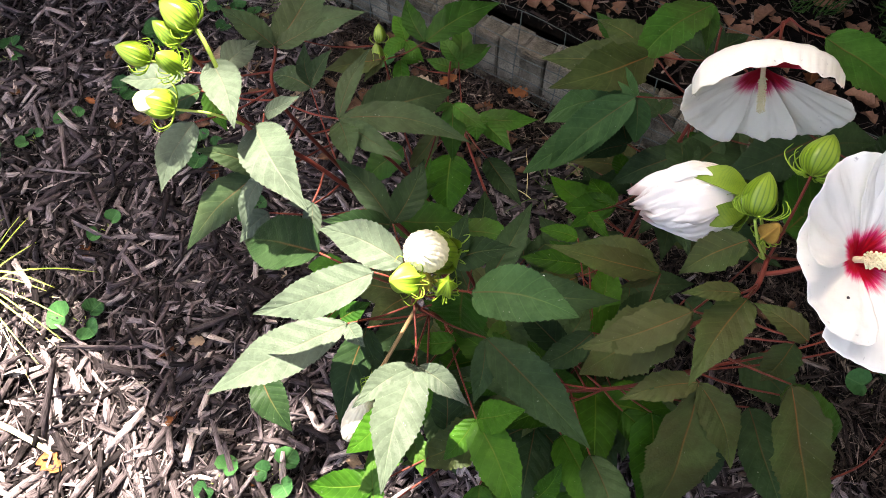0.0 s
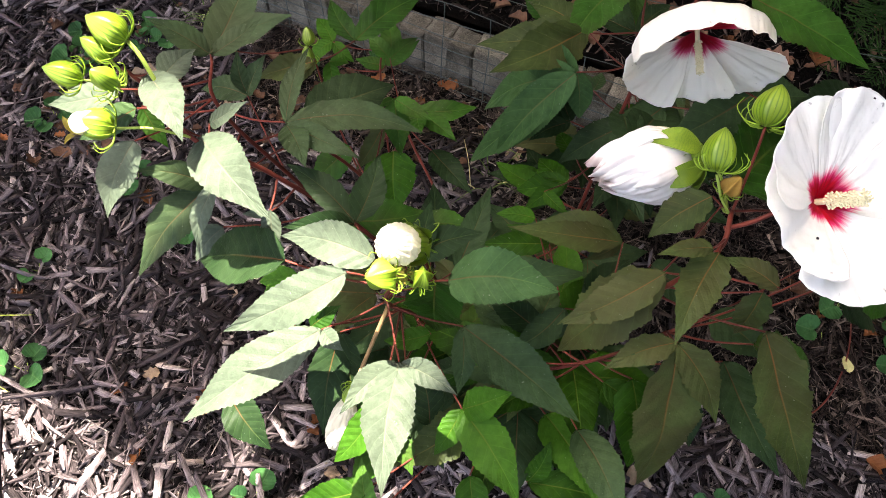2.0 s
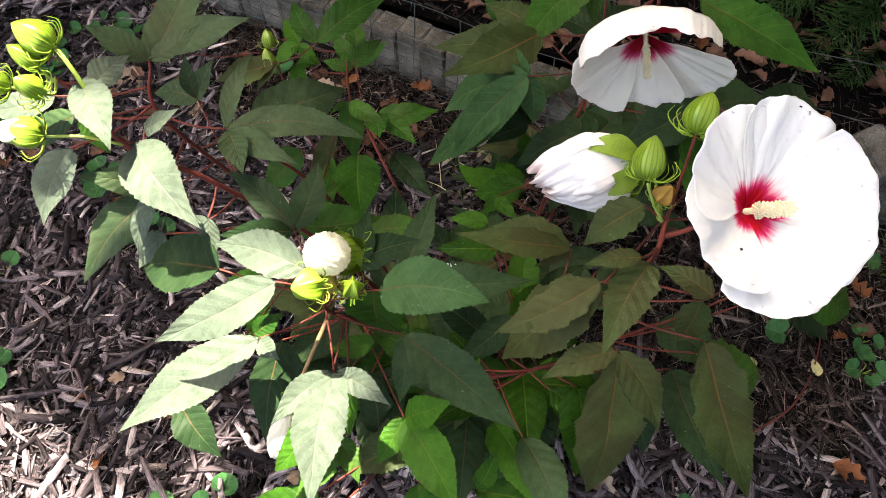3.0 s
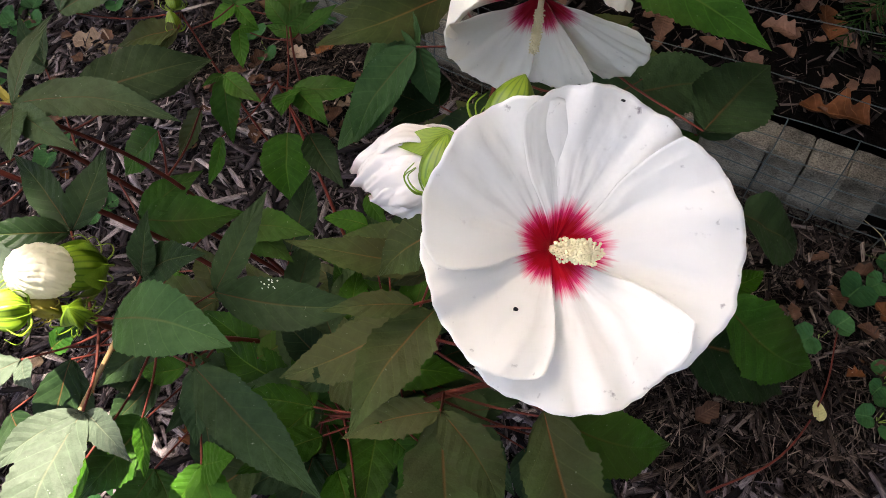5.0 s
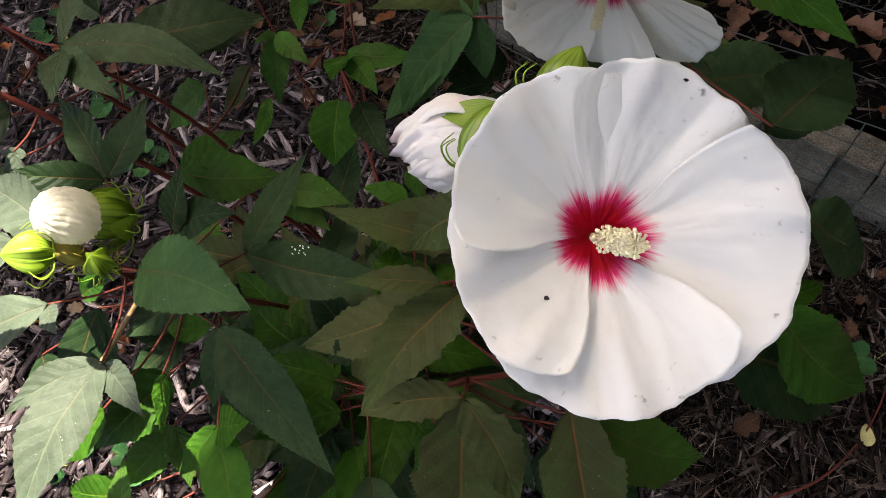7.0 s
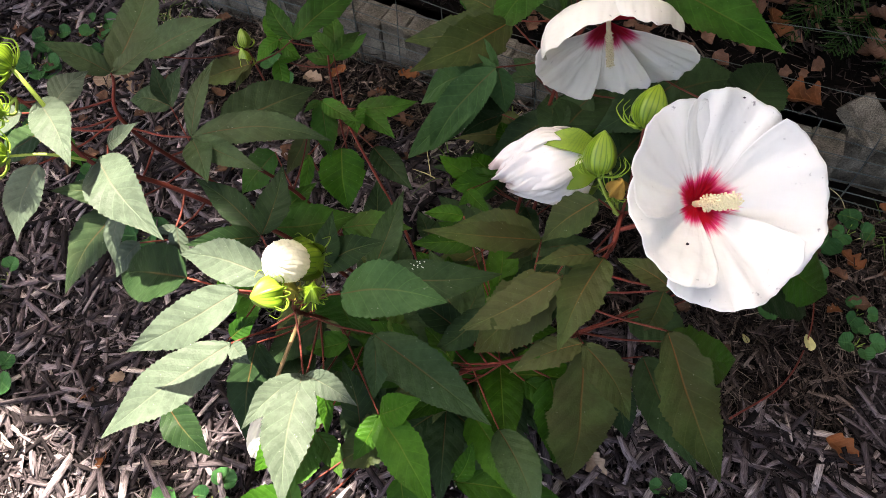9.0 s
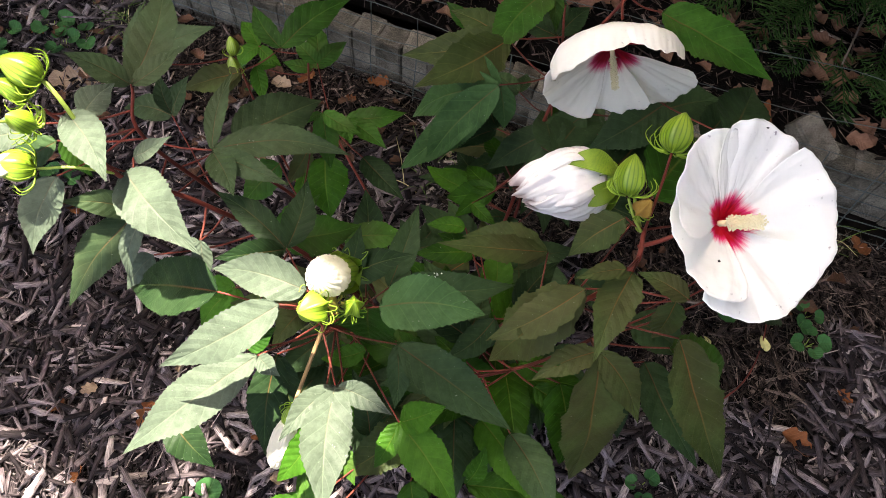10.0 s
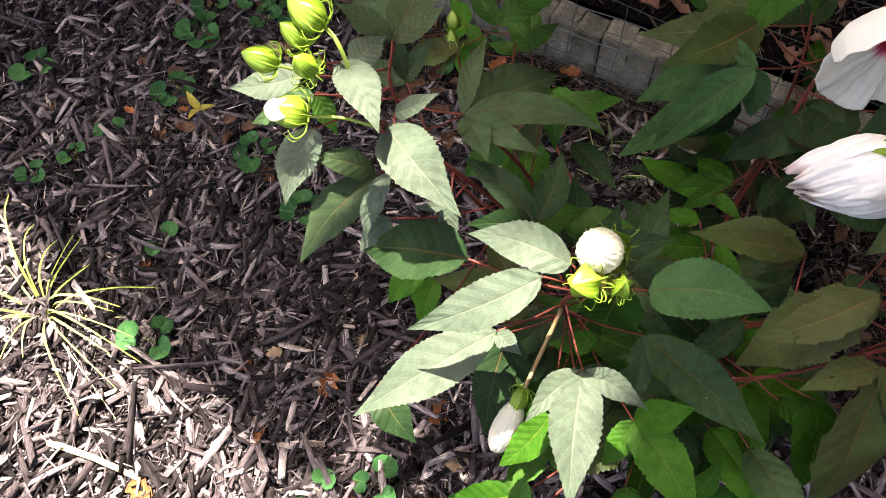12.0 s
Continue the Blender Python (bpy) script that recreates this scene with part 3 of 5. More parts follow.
for k in range(29):
    d = 0.05 + k * 0.104
    tube("upright_wire", [fence_point(d + 0.004 * math.sin(k + i), h) for i, h in enumerate((0.005, 0.06, 0.12, 0.18, 0.238))], 0.0012, 0.0012, WIRE, fence, 5, 2)

# ---- hibiscus ----
rl = random.Random(21)
shrub = thing("hibiscus_shrub", (0.34, 0.82, 0), "hardy hibiscus with bronze-green toothed leaves and white flowers", "shrub")
STEMS = []


def stem(pts, r0, r1, mat=None, name="stem"):
    ob = tube(name, pts, r0 * 0.8, r1 * 0.85, mat or STEM, shrub, 9, 7)
    STEMS.extend(curve_points(pts, 6)[2:])
    return ob


stem([(0.33, 0.80, -0.02), (0.27, 0.75, 0.30), (0.185, 0.67, 0.53), (0.205, 0.643, 0.645)], 0.0046, 0.0028)
stem([(0.32, 0.82, -0.02), (0.17, 0.80, 0.42), (0.06, 0.775, 0.62), (-0.005, 0.764, 0.69), (-0.04, 0.795, 0.715), (-0.065, 0.803, 0.745)], 0.0042, 0.0022)
stem([(0.24, 0.93, -0.02), (0.05, 0.88, 0.45), (-0.011, 0.850, 0.64), (-0.014, 0.88, 0.69)], 0.0045, 0.002)
stem([(0.31, 0.84, -0.02), (0.16, 0.86, 0.45), (0.066, 0.833, 0.64)], 0.0045, 0.002)
stem([(0.30, 0.87, -0.02), (0.262, 0.95, 0.199), (0.17, 1.10, 0.30), (0.16, 1.11, 0.37)], 0.004, 0.002)
stem([(0.38, 0.86, -0.02), (0.45, 0.96, 0.38), (0.50, 1.03, 0.56), (0.56, 1.06, 0.66)], 0.0042, 0.0025)
stem([(0.36, 0.80, -0.02), (0.40, 0.72, 0.40), (0.46, 0.67, 0.58), (0.493, 0.660, 0.68), (0.509, 0.697, 0.694)], 0.0046, 0.0028)
stem([(0.35, 0.79, 0.02), (0.33, 0.66, 0.36), (0.42, 0.64, 0.47), (0.48, 0.64, 0.55)], 0.0034, 0.0024)
stem([(0.08, 1.18, -0.02), (0.03, 1.19, 0.22), (0.008, 1.19, 0.41)], 0.003, 0.0018)
stem([(0.12, 1.20, -0.02), (0.10, 1.30, 0.25), (0.13, 1.33, 0.33)], 0.003, 0.0018)
stem([(0.40, 0.87, -0.02), (0.52, 1.12, 0.35), (0.53, 1.22, 0.50)], 0.0045, 0.0022)


def petiole(base, tip, to=None):
    b = Vector(base)
    if to is None:
        back = (b - Vector(tip)).normalized()
        to = min(STEMS, key=lambda q: (q - b).length - 0.05 * (q - b).normalized().dot(back) + (0.05 if q.z > b.z else 0))
    to = Vector(to)
    d = (to - b).length
    if d < 0.004 or d > 0.34:
        to = b + (b - Vector(tip)).normalized() * 0.035 - Vector((0, 0, 0.03))
        d = 0.046
    mid = b.lerp(to, 0.5) + Vector((0, 0, -0.08 * d))
    return [b, mid, to]


LEAVES = []
JAG = {'grey': 0.06, 'mid': 0.04, 'dark': 0.12, 'green': 0.22, 'bronze': 0.34, 'young': 0.16, 'dull': 0.12}


def leaf(base, tips, tone, up=(0.0, -0.32, 0.95), arch=0.04, to=None):
    """A leaf of one to five toothed lobes that meet at the base, on its own red stalk."""
    pieces = []
    for k, (tip, half) in enumerate(tips):
        u = Vector(up) + Vector((rl.uniform(-0.14, 0.14), rl.uniform(-0.14, 0.14), 0))
        length = (Vector(tip) - Vector(base)).length
        pieces.append(blade_data(base, tip, half, u, arch, 0.14, max(9, int(length * 165)), 27, rl, 0.35 if len(tips) == 1 else 0.40, 0.0012 * k, 0.05, JAG[tone], {'mid': 0.85, 'young': 0.9}.get(tone, 1.0), {'mid': 0.25, 'young': 0.25, 'grey': 0.42}.get(tone, 0.38)))
    v, f, uv = joined(pieces)
    ob = put("leaf", v, f, LEAF[tone], shrub, uv)
    p, q, r = petiole(base, tips[0][0], to)
    tube("petiole", [p, q, r], 0.0010, 0.0014, STEM, ob, 6, 4)
    LEAVES.append(ob)
    return ob


# leaves of the front stem under the round white bud
leaf((0.119, 0.622, 0.566), [((-0.019, 0.530, 0.533), 0.17), ((0.144, 0.597, 0.573), 0.30)], 'grey', arch=0.06)
leaf((0.156, 0.633, 0.669), [((0.036, 0.592, 0.619), 0.17)], 'grey', arch=0.07)
leaf((0.181, 0.646, 0.671), [((0.084, 0.681, 0.652), 0.21)], 'grey', arch=0.08)
leaf((0.148, 0.726, 0.610), [((0.067, 0.794, 0.620), 0.16), ((0.170, 0.793, 0.644), 0.24), ((0.084, 0.698, 0.644), 0.20)], 'dark')
leaf((0.265, 0.638, 0.551), [((0.389, 0.550, 0.515), 0.18), ((0.262, 0.579, 0.500), 0.18)], 'dark', arch=0.05)
leaf((0.249, 0.634, 0.658), [((0.348, 0.617, 0.676), 0.28)], 'mid', arch=0.08)
leaf((0.256, 0.713, 0.539), [((0.404, 0.715, 0.538), 0.17), ((0.292, 0.804, 0.577), 0.17)], 'dark', arch=0.04)
leaf((0.209, 0.702, 0.584), [((0.227, 0.735, 0.640), 0.24), ((0.281, 0.706, 0.632), 0.22)], 'dark')
leaf((0.203, 0.582, 0.583), [((0.196, 0.455, 0.583), 0.21), ((0.152, 0.525, 0.593), 0.20), ((0.259, 0.547, 0.596), 0.20)], 'grey', arch=0.05)
leaf((0.229, 0.654, 0.494), [((0.175, 0.650, 0.480), 0.25)], 'young')
leaf((0.235, 0.665, 0.600), [((0.234, 0.674, 0.458), 0.24)], 'green')
leaf((0.267, 0.570, 0.486), [((0.325, 0.475, 0.489), 0.24), ((0.314, 0.570, 0.542), 0.26), ((0.238, 0.525, 0.465), 0.26)], 'young')
leaf((0.347, 0.521, 0.378), [((0.487, 0.493, 0.360), 0.17), ((0.368, 0.552, 0.434), 0.20)], 'young')
leaf((0.180, 0.557, 0.520), [((0.131, 0.511, 0.470), 0.22)], 'young')
leaf((0.162, 0.501, 0.400), [((0.072, 0.493, 0.360), 0.22)], 'young')
leaf((0.280, 0.531, 0.360), [((0.294, 0.467, 0.330), 0.30)], 'young')
leaf((0.167, 0.472, 0.380), [((0.154, 0.532, 0.420), 0.20)], 'green')
leaf((0.131, 0.641, 0.520), [((0.114, 0.545, 0.450), 0.20), ((0.151, 0.570, 0.470), 0.20)], 'dark')
leaf((0.093, 0.655, 0.500), [((0.127, 0.673, 0.520), 0.30)], 'green')
leaf((0.109, 0.819, 0.470), [((0.219, 0.847, 0.460), 0.27), ((0.165, 0.884, 0.480), 0.22)], 'green')
leaf((0.192, 0.847, 0.420), [((0.288, 0.846, 0.420), 0.22), ((0.266, 0.818, 0.400), 0.25)], 'green')
leaf((0.322, 0.652, 0.420), [((0.399, 0.653, 0.400), 0.25)], 'green')
leaf((0.264, 0.694, 0.420), [((0.310, 0.750, 0.420), 0.24)], 'green')
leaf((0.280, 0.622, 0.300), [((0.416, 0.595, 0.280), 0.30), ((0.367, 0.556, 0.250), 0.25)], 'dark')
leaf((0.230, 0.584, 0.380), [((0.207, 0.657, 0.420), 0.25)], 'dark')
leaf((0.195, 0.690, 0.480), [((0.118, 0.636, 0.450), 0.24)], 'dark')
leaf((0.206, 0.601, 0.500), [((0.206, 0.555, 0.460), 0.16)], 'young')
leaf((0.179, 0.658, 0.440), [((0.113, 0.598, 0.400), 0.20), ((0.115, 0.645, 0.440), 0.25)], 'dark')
# leaves of the budding stem
leaf((0.188, 0.610, 0.460), [((0.130, 0.531, 0.430), 0.30)], 'green')
leaf((0.181, 0.574, 0.400), [((0.139, 0.505, 0.380), 0.26), ((0.212, 0.523, 0.380), 0.24)], 'green')
leaf((-0.028, 0.619, 0.360), [((0.028, 0.560, 0.330), 0.30)], 'dark')
leaf((0.209, 0.634, 0.340), [((0.248, 0.547, 0.320), 0.28)], 'dark')
leaf((-0.003, 0.771, 0.689), [((0.078, 0.680, 0.686), 0.24)], 'grey', arch=0.09)
leaf((-0.046, 0.803, 0.741), [((0.001, 0.730, 0.731), 0.24)], 'grey', arch=0.06)
leaf((-0.036, 0.807, 0.731), [((-0.011, 0.847, 0.734), 0.36)], 'grey')
leaf((0.002, 0.789, 0.688), [((0.047, 0.788, 0.725), 0.20)], 'grey')
leaf((-0.100, 0.831, 0.689), [((-0.179, 0.818, 0.677), 0.24)], 'grey')
leaf((-0.082, 0.784, 0.663), [((-0.107, 0.713, 0.624), 0.28)], 'grey', up=(-0.2, -0.75, 0.6))
leaf((-0.035, 0.806, 0.557), [((-0.119, 0.710, 0.505), 0.20), ((-0.106, 0.793, 0.600), 0.20)], 'dull', up=(-0.1, -0.5, 0.8))
leaf((-0.010, 0.776, 0.606), [((-0.035, 0.721, 0.550), 0.17)], 'grey', up=(-0.5, -0.6, 0.6), arch=0.12)
leaf((-0.009, 0.747, 0.560), [((-0.044, 0.718, 0.530), 0.30)], 'grey', up=(-0.3, -0.5, 0.8))
leaf((0.086, 0.667, 0.628), [((-0.046, 0.727, 0.522), 0.20)], 'dark')
leaf((-0.093, 0.831, 0.660), [((-0.174, 0.819, 0.620), 0.20)], 'dark')
leaf((0.059, 0.732, 0.620), [((0.058, 0.698, 0.580), 0.22)], 'grey')
leaf((0.052, 0.741, 0.600), [((0.023, 0.739, 0.600), 0.20)], 'grey')
leaf((-0.018, 0.911, 0.140), [((-0.079, 0.855, 0.100), 0.30), ((-0.023, 0.843, 0.100), 0.30), ((-0.095, 0.915, 0.120), 0.30)], 'young')
leaf((0.009, 0.860, 0.200), [((-0.011, 0.782, 0.170), 0.22)], 'young')
leaf((-0.100, 0.852, 0.640), [((-0.077, 0.826, 0.600), 0.25)], 'green')
# dark leaves of the stems behind
leaf((-0.014, 0.880, 0.694), [((0.000, 1.030, 0.700), 0.17), ((-0.067, 0.884, 0.738), 0.22), ((0.036, 0.919, 0.711), 0.22)], 'dull')
leaf((-0.025, 0.965, 0.539), [((0.009, 0.977, 0.601), 0.20), ((-0.107, 1.007, 0.505), 0.20), ((-0.028, 0.982, 0.600), 0.20)], 'dull')
leaf((0.064, 0.832, 0.643), [((0.215, 0.842, 0.622), 0.14), ((0.081, 0.922, 0.672), 0.13), ((0.149, 0.784, 0.649), 0.15), ((0.095, 0.769, 0.654), 0.24)], 'dull', arch=0.05)
leaf((0.068, 0.895, 0.580), [((0.170, 0.988, 0.550), 0.26)], 'dull')
leaf((0.090, 0.922, 0.550), [((0.154, 1.013, 0.520), 0.25)], 'dull')
leaf((0.151, 0.952, 0.500), [((0.111, 0.914, 0.450), 0.20)], 'bronze')
leaf((0.163, 1.004, 0.500), [((0.173, 0.941, 0.450), 0.24), ((0.216, 0.969, 0.500), 0.22), ((0.141, 0.985, 0.500), 0.20)], 'green')
leaf((0.128, 0.987, 0.400), [((0.108, 0.937, 0.360), 0.16)], 'young')
leaf((0.183, 1.105, 0.362), [((0.282, 1.121, 0.358), 0.20), ((0.250, 1.038, 0.370), 0.20), ((0.193, 1.033, 0.400), 0.25)], 'green')
leaf((0.138, 1.118, 0.242), [((0.145, 1.032, 0.173), 0.40)], 'young', arch=0.04)
leaf((0.111, 0.917, 0.500), [((0.053, 0.885, 0.450), 0.30)], 'green')
leaf((0.402, 0.993, 0.569), [((0.306, 0.974, 0.419), 0.17), ((0.269, 1.000, 0.369), 0.12), ((0.277, 1.076, 0.407), 0.14), ((0.315, 1.140, 0.407), 0.16), ((0.414, 0.968, 0.504), 0.26)], 'mid', up=(-0.25, -0.5, 0.8))
leaf((0.424, 1.094, 0.550), [((0.291, 0.996, 0.564), 0.22), ((0.272, 1.097, 0.520), 0.20), ((0.345, 1.176, 0.530), 0.20)], 'bronze')
leaf((0.498, 1.182, 0.570), [((0.393, 1.058, 0.540), 0.20), ((0.500, 1.128, 0.530), 0.20)], 'green')
leaf((0.375, 1.188, 0.480), [((0.344, 1.224, 0.500), 0.25)], 'green')
leaf((0.076, 1.221, 0.400), [((0.189, 1.322, 0.420), 0.20), ((0.026, 1.302, 0.420), 0.20)], 'green')
leaf((0.109, 1.317, 0.250), [((0.171, 1.358, 0.280), 0.20), ((0.110, 1.391, 0.280), 0.20), ((0.051, 1.324, 0.260), 0.25)], 'green')
leaf((0.001, 1.322, 0.250), [((0.039, 1.320, 0.250), 0.30), ((0.015, 1.262, 0.220), 0.25)], 'young')
leaf((0.014, 1.323, 0.300), [((-0.028, 1.290, 0.280), 0.30), ((0.054, 1.294, 0.280), 0.25), ((-0.024, 1.388, 0.300), 0.25)], 'young')
leaf((0.127, 1.253, 0.330), [((0.085, 1.297, 0.350), 0.25), ((0.174, 1.289, 0.350), 0.25), ((0.115, 1.337, 0.360), 0.22)], 'green')
leaf((0.022, 1.150, 0.420), [((-0.075, 1.133, 0.400), 0.26), ((-0.005, 1.116, 0.400), 0.22)], 'bronze')
leaf((-0.138, 1.144, 0.450), [((-0.120, 1.214, 0.500), 0.20), ((-0.004, 1.167, 0.500), 0.20)], 'dull')
# leaves about the open flowers
leaf((0.588, 1.010, 0.680), [((0.726, 0.937, 0.645), 0.24)], 'green', arch=0.06)
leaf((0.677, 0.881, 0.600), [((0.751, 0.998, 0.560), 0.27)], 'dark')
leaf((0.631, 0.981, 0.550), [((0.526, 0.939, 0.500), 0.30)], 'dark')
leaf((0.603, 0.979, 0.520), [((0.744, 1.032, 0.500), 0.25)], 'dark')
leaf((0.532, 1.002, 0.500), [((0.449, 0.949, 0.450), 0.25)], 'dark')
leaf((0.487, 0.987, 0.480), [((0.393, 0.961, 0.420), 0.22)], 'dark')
leaf((0.485, 0.699, 0.714), [((0.436, 0.683, 0.666), 0.27)], 'bronze')
leaf((0.487, 0.647, 0.701), [((0.443, 0.566, 0.684), 0.22)], 'bronze', arch=0.06)
leaf((0.457, 0.659, 0.642), [((0.357, 0.623, 0.595), 0.18), ((0.363, 0.632, 0.501), 0.20)], 'bronze')
leaf((0.476, 0.642, 0.717), [((0.424, 0.627, 0.728), 0.16)], 'bronze')
leaf((0.482, 0.619, 0.571), [((0.484, 0.519, 0.355), 0.17), ((0.407, 0.590, 0.564), 0.20), ((0.536, 0.558, 0.500), 0.20), ((0.518, 0.573, 0.500), 0.15)], 'bronze', arch=0.05)
leaf((0.560, 0.620, 0.600), [((0.630, 0.500, 0.470), 0.17)], 'bronze', arch=0.05)
leaf((0.561, 0.639, 0.480), [((0.611, 0.518, 0.452), 0.22)], 'dark')
leaf((0.456, 0.614, 0.480), [((0.465, 0.538, 0.385), 0.24)], 'young')
leaf((0.451, 0.768, 0.521), [((0.314, 0.764, 0.555), 0.13), ((0.347, 0.804, 0.500), 0.20), ((0.409, 0.754, 0.500), 0.15)], 'bronze')
leaf((0.553, 0.636, 0.661), [((0.507, 0.669, 0.660), 0.24)], 'bronze')
leaf((0.557, 0.654, 0.620), [((0.549, 0.639, 0.550), 0.25)], 'bronze')
leaf((0.405, 0.916, 0.440), [((0.336, 0.928, 0.400), 0.25), ((0.369, 0.973, 0.420), 0.25), ((0.348, 0.894, 0.400), 0.20)], 'young')
leaf((0.364, 0.853, 0.500), [((0.392, 0.820, 0.500), 0.22)], 'young')
leaf((0.358, 0.846, 0.450), [((0.306, 0.851, 0.450), 0.24)], 'young')
leaf((0.379, 0.825, 0.420), [((0.289, 0.823, 0.420), 0.20), ((0.322, 0.856, 0.420), 0.22)], 'young')
leaf((0.382, 0.689, 0.500), [((0.322, 0.657, 0.450), 0.22), ((0.364, 0.666, 0.450), 0.20)], 'dark')
leaf((0.507, 0.680, 0.380), [((0.406, 0.686, 0.360), 0.25)], 'dark')
leaf((0.547, 0.687, 0.500), [((0.620, 0.649, 0.460), 0.30)], 'dark')
leaf((0.545, 0.649, 0.360), [((0.568, 0.593, 0.300), 0.28)], 'dark')
leaf((0.701, 0.742, 0.550), [((0.818, 0.743, 0.420), 0.20)], 'green')
leaf((0.666, 0.704, 0.550), [((0.796, 0.722, 0.400), 0.22)], 'dark')
leaf((0.708, 0.772, 0.520), [((0.752, 0.804, 0.500), 0.20)], 'young')
leaf((0.568, 0.629, 0.550), [((0.682, 0.647, 0.450), 0.20)], 'green')
leaf((0.699, 0.787, 0.620), [((0.769, 0.802, 0.550), 0.30)], 'dark')
leaf((0.570, 0.637, 0.450), [((0.642, 0.603, 0.380), 0.25)], 'dark')
leaf((0.472, 0.722, 0.550), [((0.539, 0.709, 0.500), 0.25)], 'dark')
leaf((0.580, 0.824, 0.560), [((0.701, 0.960, 0.500), 0.26), ((0.680, 0.892, 0.500), 0.24)], 'green')
leaf((0.552, 0.898, 0.500), [((0.650, 1.021, 0.470), 0.25), ((0.647, 0.959, 0.460), 0.25)], 'dark')
leaf((0.480, 0.934, 0.500), [((0.564, 1.052, 0.470), 0.24), ((0.476, 1.032, 0.480), 0.24)], 'dark')
leaf((0.694, 0.955, 0.500), [((0.774, 1.045, 0.480), 0.24)], 'dark')

# small filler leaves low on the stems, deep in the shrub, half in the darkened green
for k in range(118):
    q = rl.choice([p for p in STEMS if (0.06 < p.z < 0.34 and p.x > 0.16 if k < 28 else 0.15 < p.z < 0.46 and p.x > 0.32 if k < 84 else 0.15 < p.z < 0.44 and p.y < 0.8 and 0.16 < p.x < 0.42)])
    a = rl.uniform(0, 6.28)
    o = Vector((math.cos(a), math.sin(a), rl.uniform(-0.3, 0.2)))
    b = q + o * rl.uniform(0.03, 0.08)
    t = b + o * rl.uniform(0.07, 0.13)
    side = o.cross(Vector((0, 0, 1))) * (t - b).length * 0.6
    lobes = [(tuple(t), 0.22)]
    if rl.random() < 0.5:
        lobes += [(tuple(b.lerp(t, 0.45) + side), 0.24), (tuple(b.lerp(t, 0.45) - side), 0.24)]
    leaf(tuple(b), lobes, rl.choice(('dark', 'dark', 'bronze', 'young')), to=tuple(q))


def ovoid_data(base, tip, radius, ridges=5, deep=0.06, n=14, m=40, belly=0.42, end=0.03, twist=0.0):
    """A ribbed bud round the line from base to tip."""
    b, t = Vector(base), Vector(tip)
    L = (t - b).length
    x, y, z = basis(t - b, (0.3, -0.5, 0.8))
    verts, faces, uvs = [], [], []
    a1 = 0.55
    a2 = a1 * (1 - belly) / belly
    top = belly ** a1 * (1 - belly) ** a2
    for i in range(n + 1):
        s = i / n
        r = radius * max(end, (s ** a1) * ((1 - s) ** a2) / top if 0 < s < 1 else end)
        for k in range(m):
            a = 2 * math.pi * k / m + twist * s
            rr = r * (1 + deep * (1.1 - 2.2 * abs(math.sin(0.5 * ridges * (a - twist * s))) ** 0.8) * (1 - 0.3 * s))
            verts.append(b + y * (s * L) + (x * math.cos(a) + z * math.sin(a)) * rr)
            uvs.append((k / m if k else 0.0, s))
    for i in range(n):
        for k in range(m):
            q, w = i * m + k, i * m + (k + 1) % m
            faces.append((q, w, w + m, q + m))
    faces.append(tuple(range(m))[::-1])
    faces.append(tuple(n * m + k for k in range(m)))
    return verts, faces, uvs


def bracts(parent, base, along, count, reach, spread, rng, mat=None, curl=0.5):
    """The curling thread-like bracts under a bud."""
    x, y, z = basis(along, (0.1, -0.4, 0.9))
    for k in range(count):
        a = 2 * math.pi * (k + rng.uniform(-0.3, 0.3)) / count
        o = x * math.cos(a) + z * math.sin(a)
        L = reach * rng.uniform(0.75, 1.2)
        b = Vector(base) + o * spread * 0.35
        c = rng.uniform(0.3, 1.0) * curl
        pts = [b, b + o * L * 0.45 + y * L * 0.05, b + o * L * (0.85 - 0.15 * c) + y * L * 0.38, b + o * L * (0.85 - 0.5 * c) + y * L * (0.75 - 0.1 * c)]
        tube("bract", pts, 0.0008, 0.0003, mat or LIME, parent, 5, 4)


def bud(base, tip, radius, name="bud", count=9, white=0.0, rng=rl, label="", deep=0.085):
    v, f, u = ovoid_data(base, tip, radius, 5, deep, 14, 40, 0.40)
    ob = put(name, v, f, CALYX, shrub, u, label=label or "striped lime-green flower bud")
    b, t = Vector(base), Vector(tip)
    d = t - b
    bracts(ob, b, d, count + 3, radius * 1.75, radius, rng, None, 0.8)
    if white:
        v, f, u = ovoid_data(b + d * 0.35, t + d * 0.15 * white, radius * 0.84, 4, 0.14, 16, 40, 0.46, 0.03, 1.6)
        put("furled_petals", v, f, CREAM_BUD, ob, u, label="furled cream petals showing at the tip")
    return ob


def stalk(a, b, bow=0.01, mat=None, r=0.0014):
    a, b = Vector(a), Vector(b)
    tube("flower_stalk", [a, a.lerp(b, 0.5) + Vector((0, 0, -bow)), b], r * 1.1, r, mat or LIME_STEM, shrub, 7, 5)


# buds at the end of the front stem
TOP = Vector((0.205, 0.643, 0.645))
g = put("bud", *ovoid_data((0.220, 0.678, 0.648), (0.206, 0.656, 0.685), 0.0172, 5, 0.05, 10, 40, 0.62, 0.2)[:2], CALYX, shrub,
        ovoid_data((0.220, 0.678, 0.648), (0.206, 0.656, 0.685), 0.0172, 5, 0.05, 10, 40, 0.62, 0.2)[2], label="fat cream bud about to open in a green calyx")
bracts(g, (0.218, 0.675, 0.653), Vector((-0.3, -0.48, 0.82)), 11, 0.028, 0.02, rl)


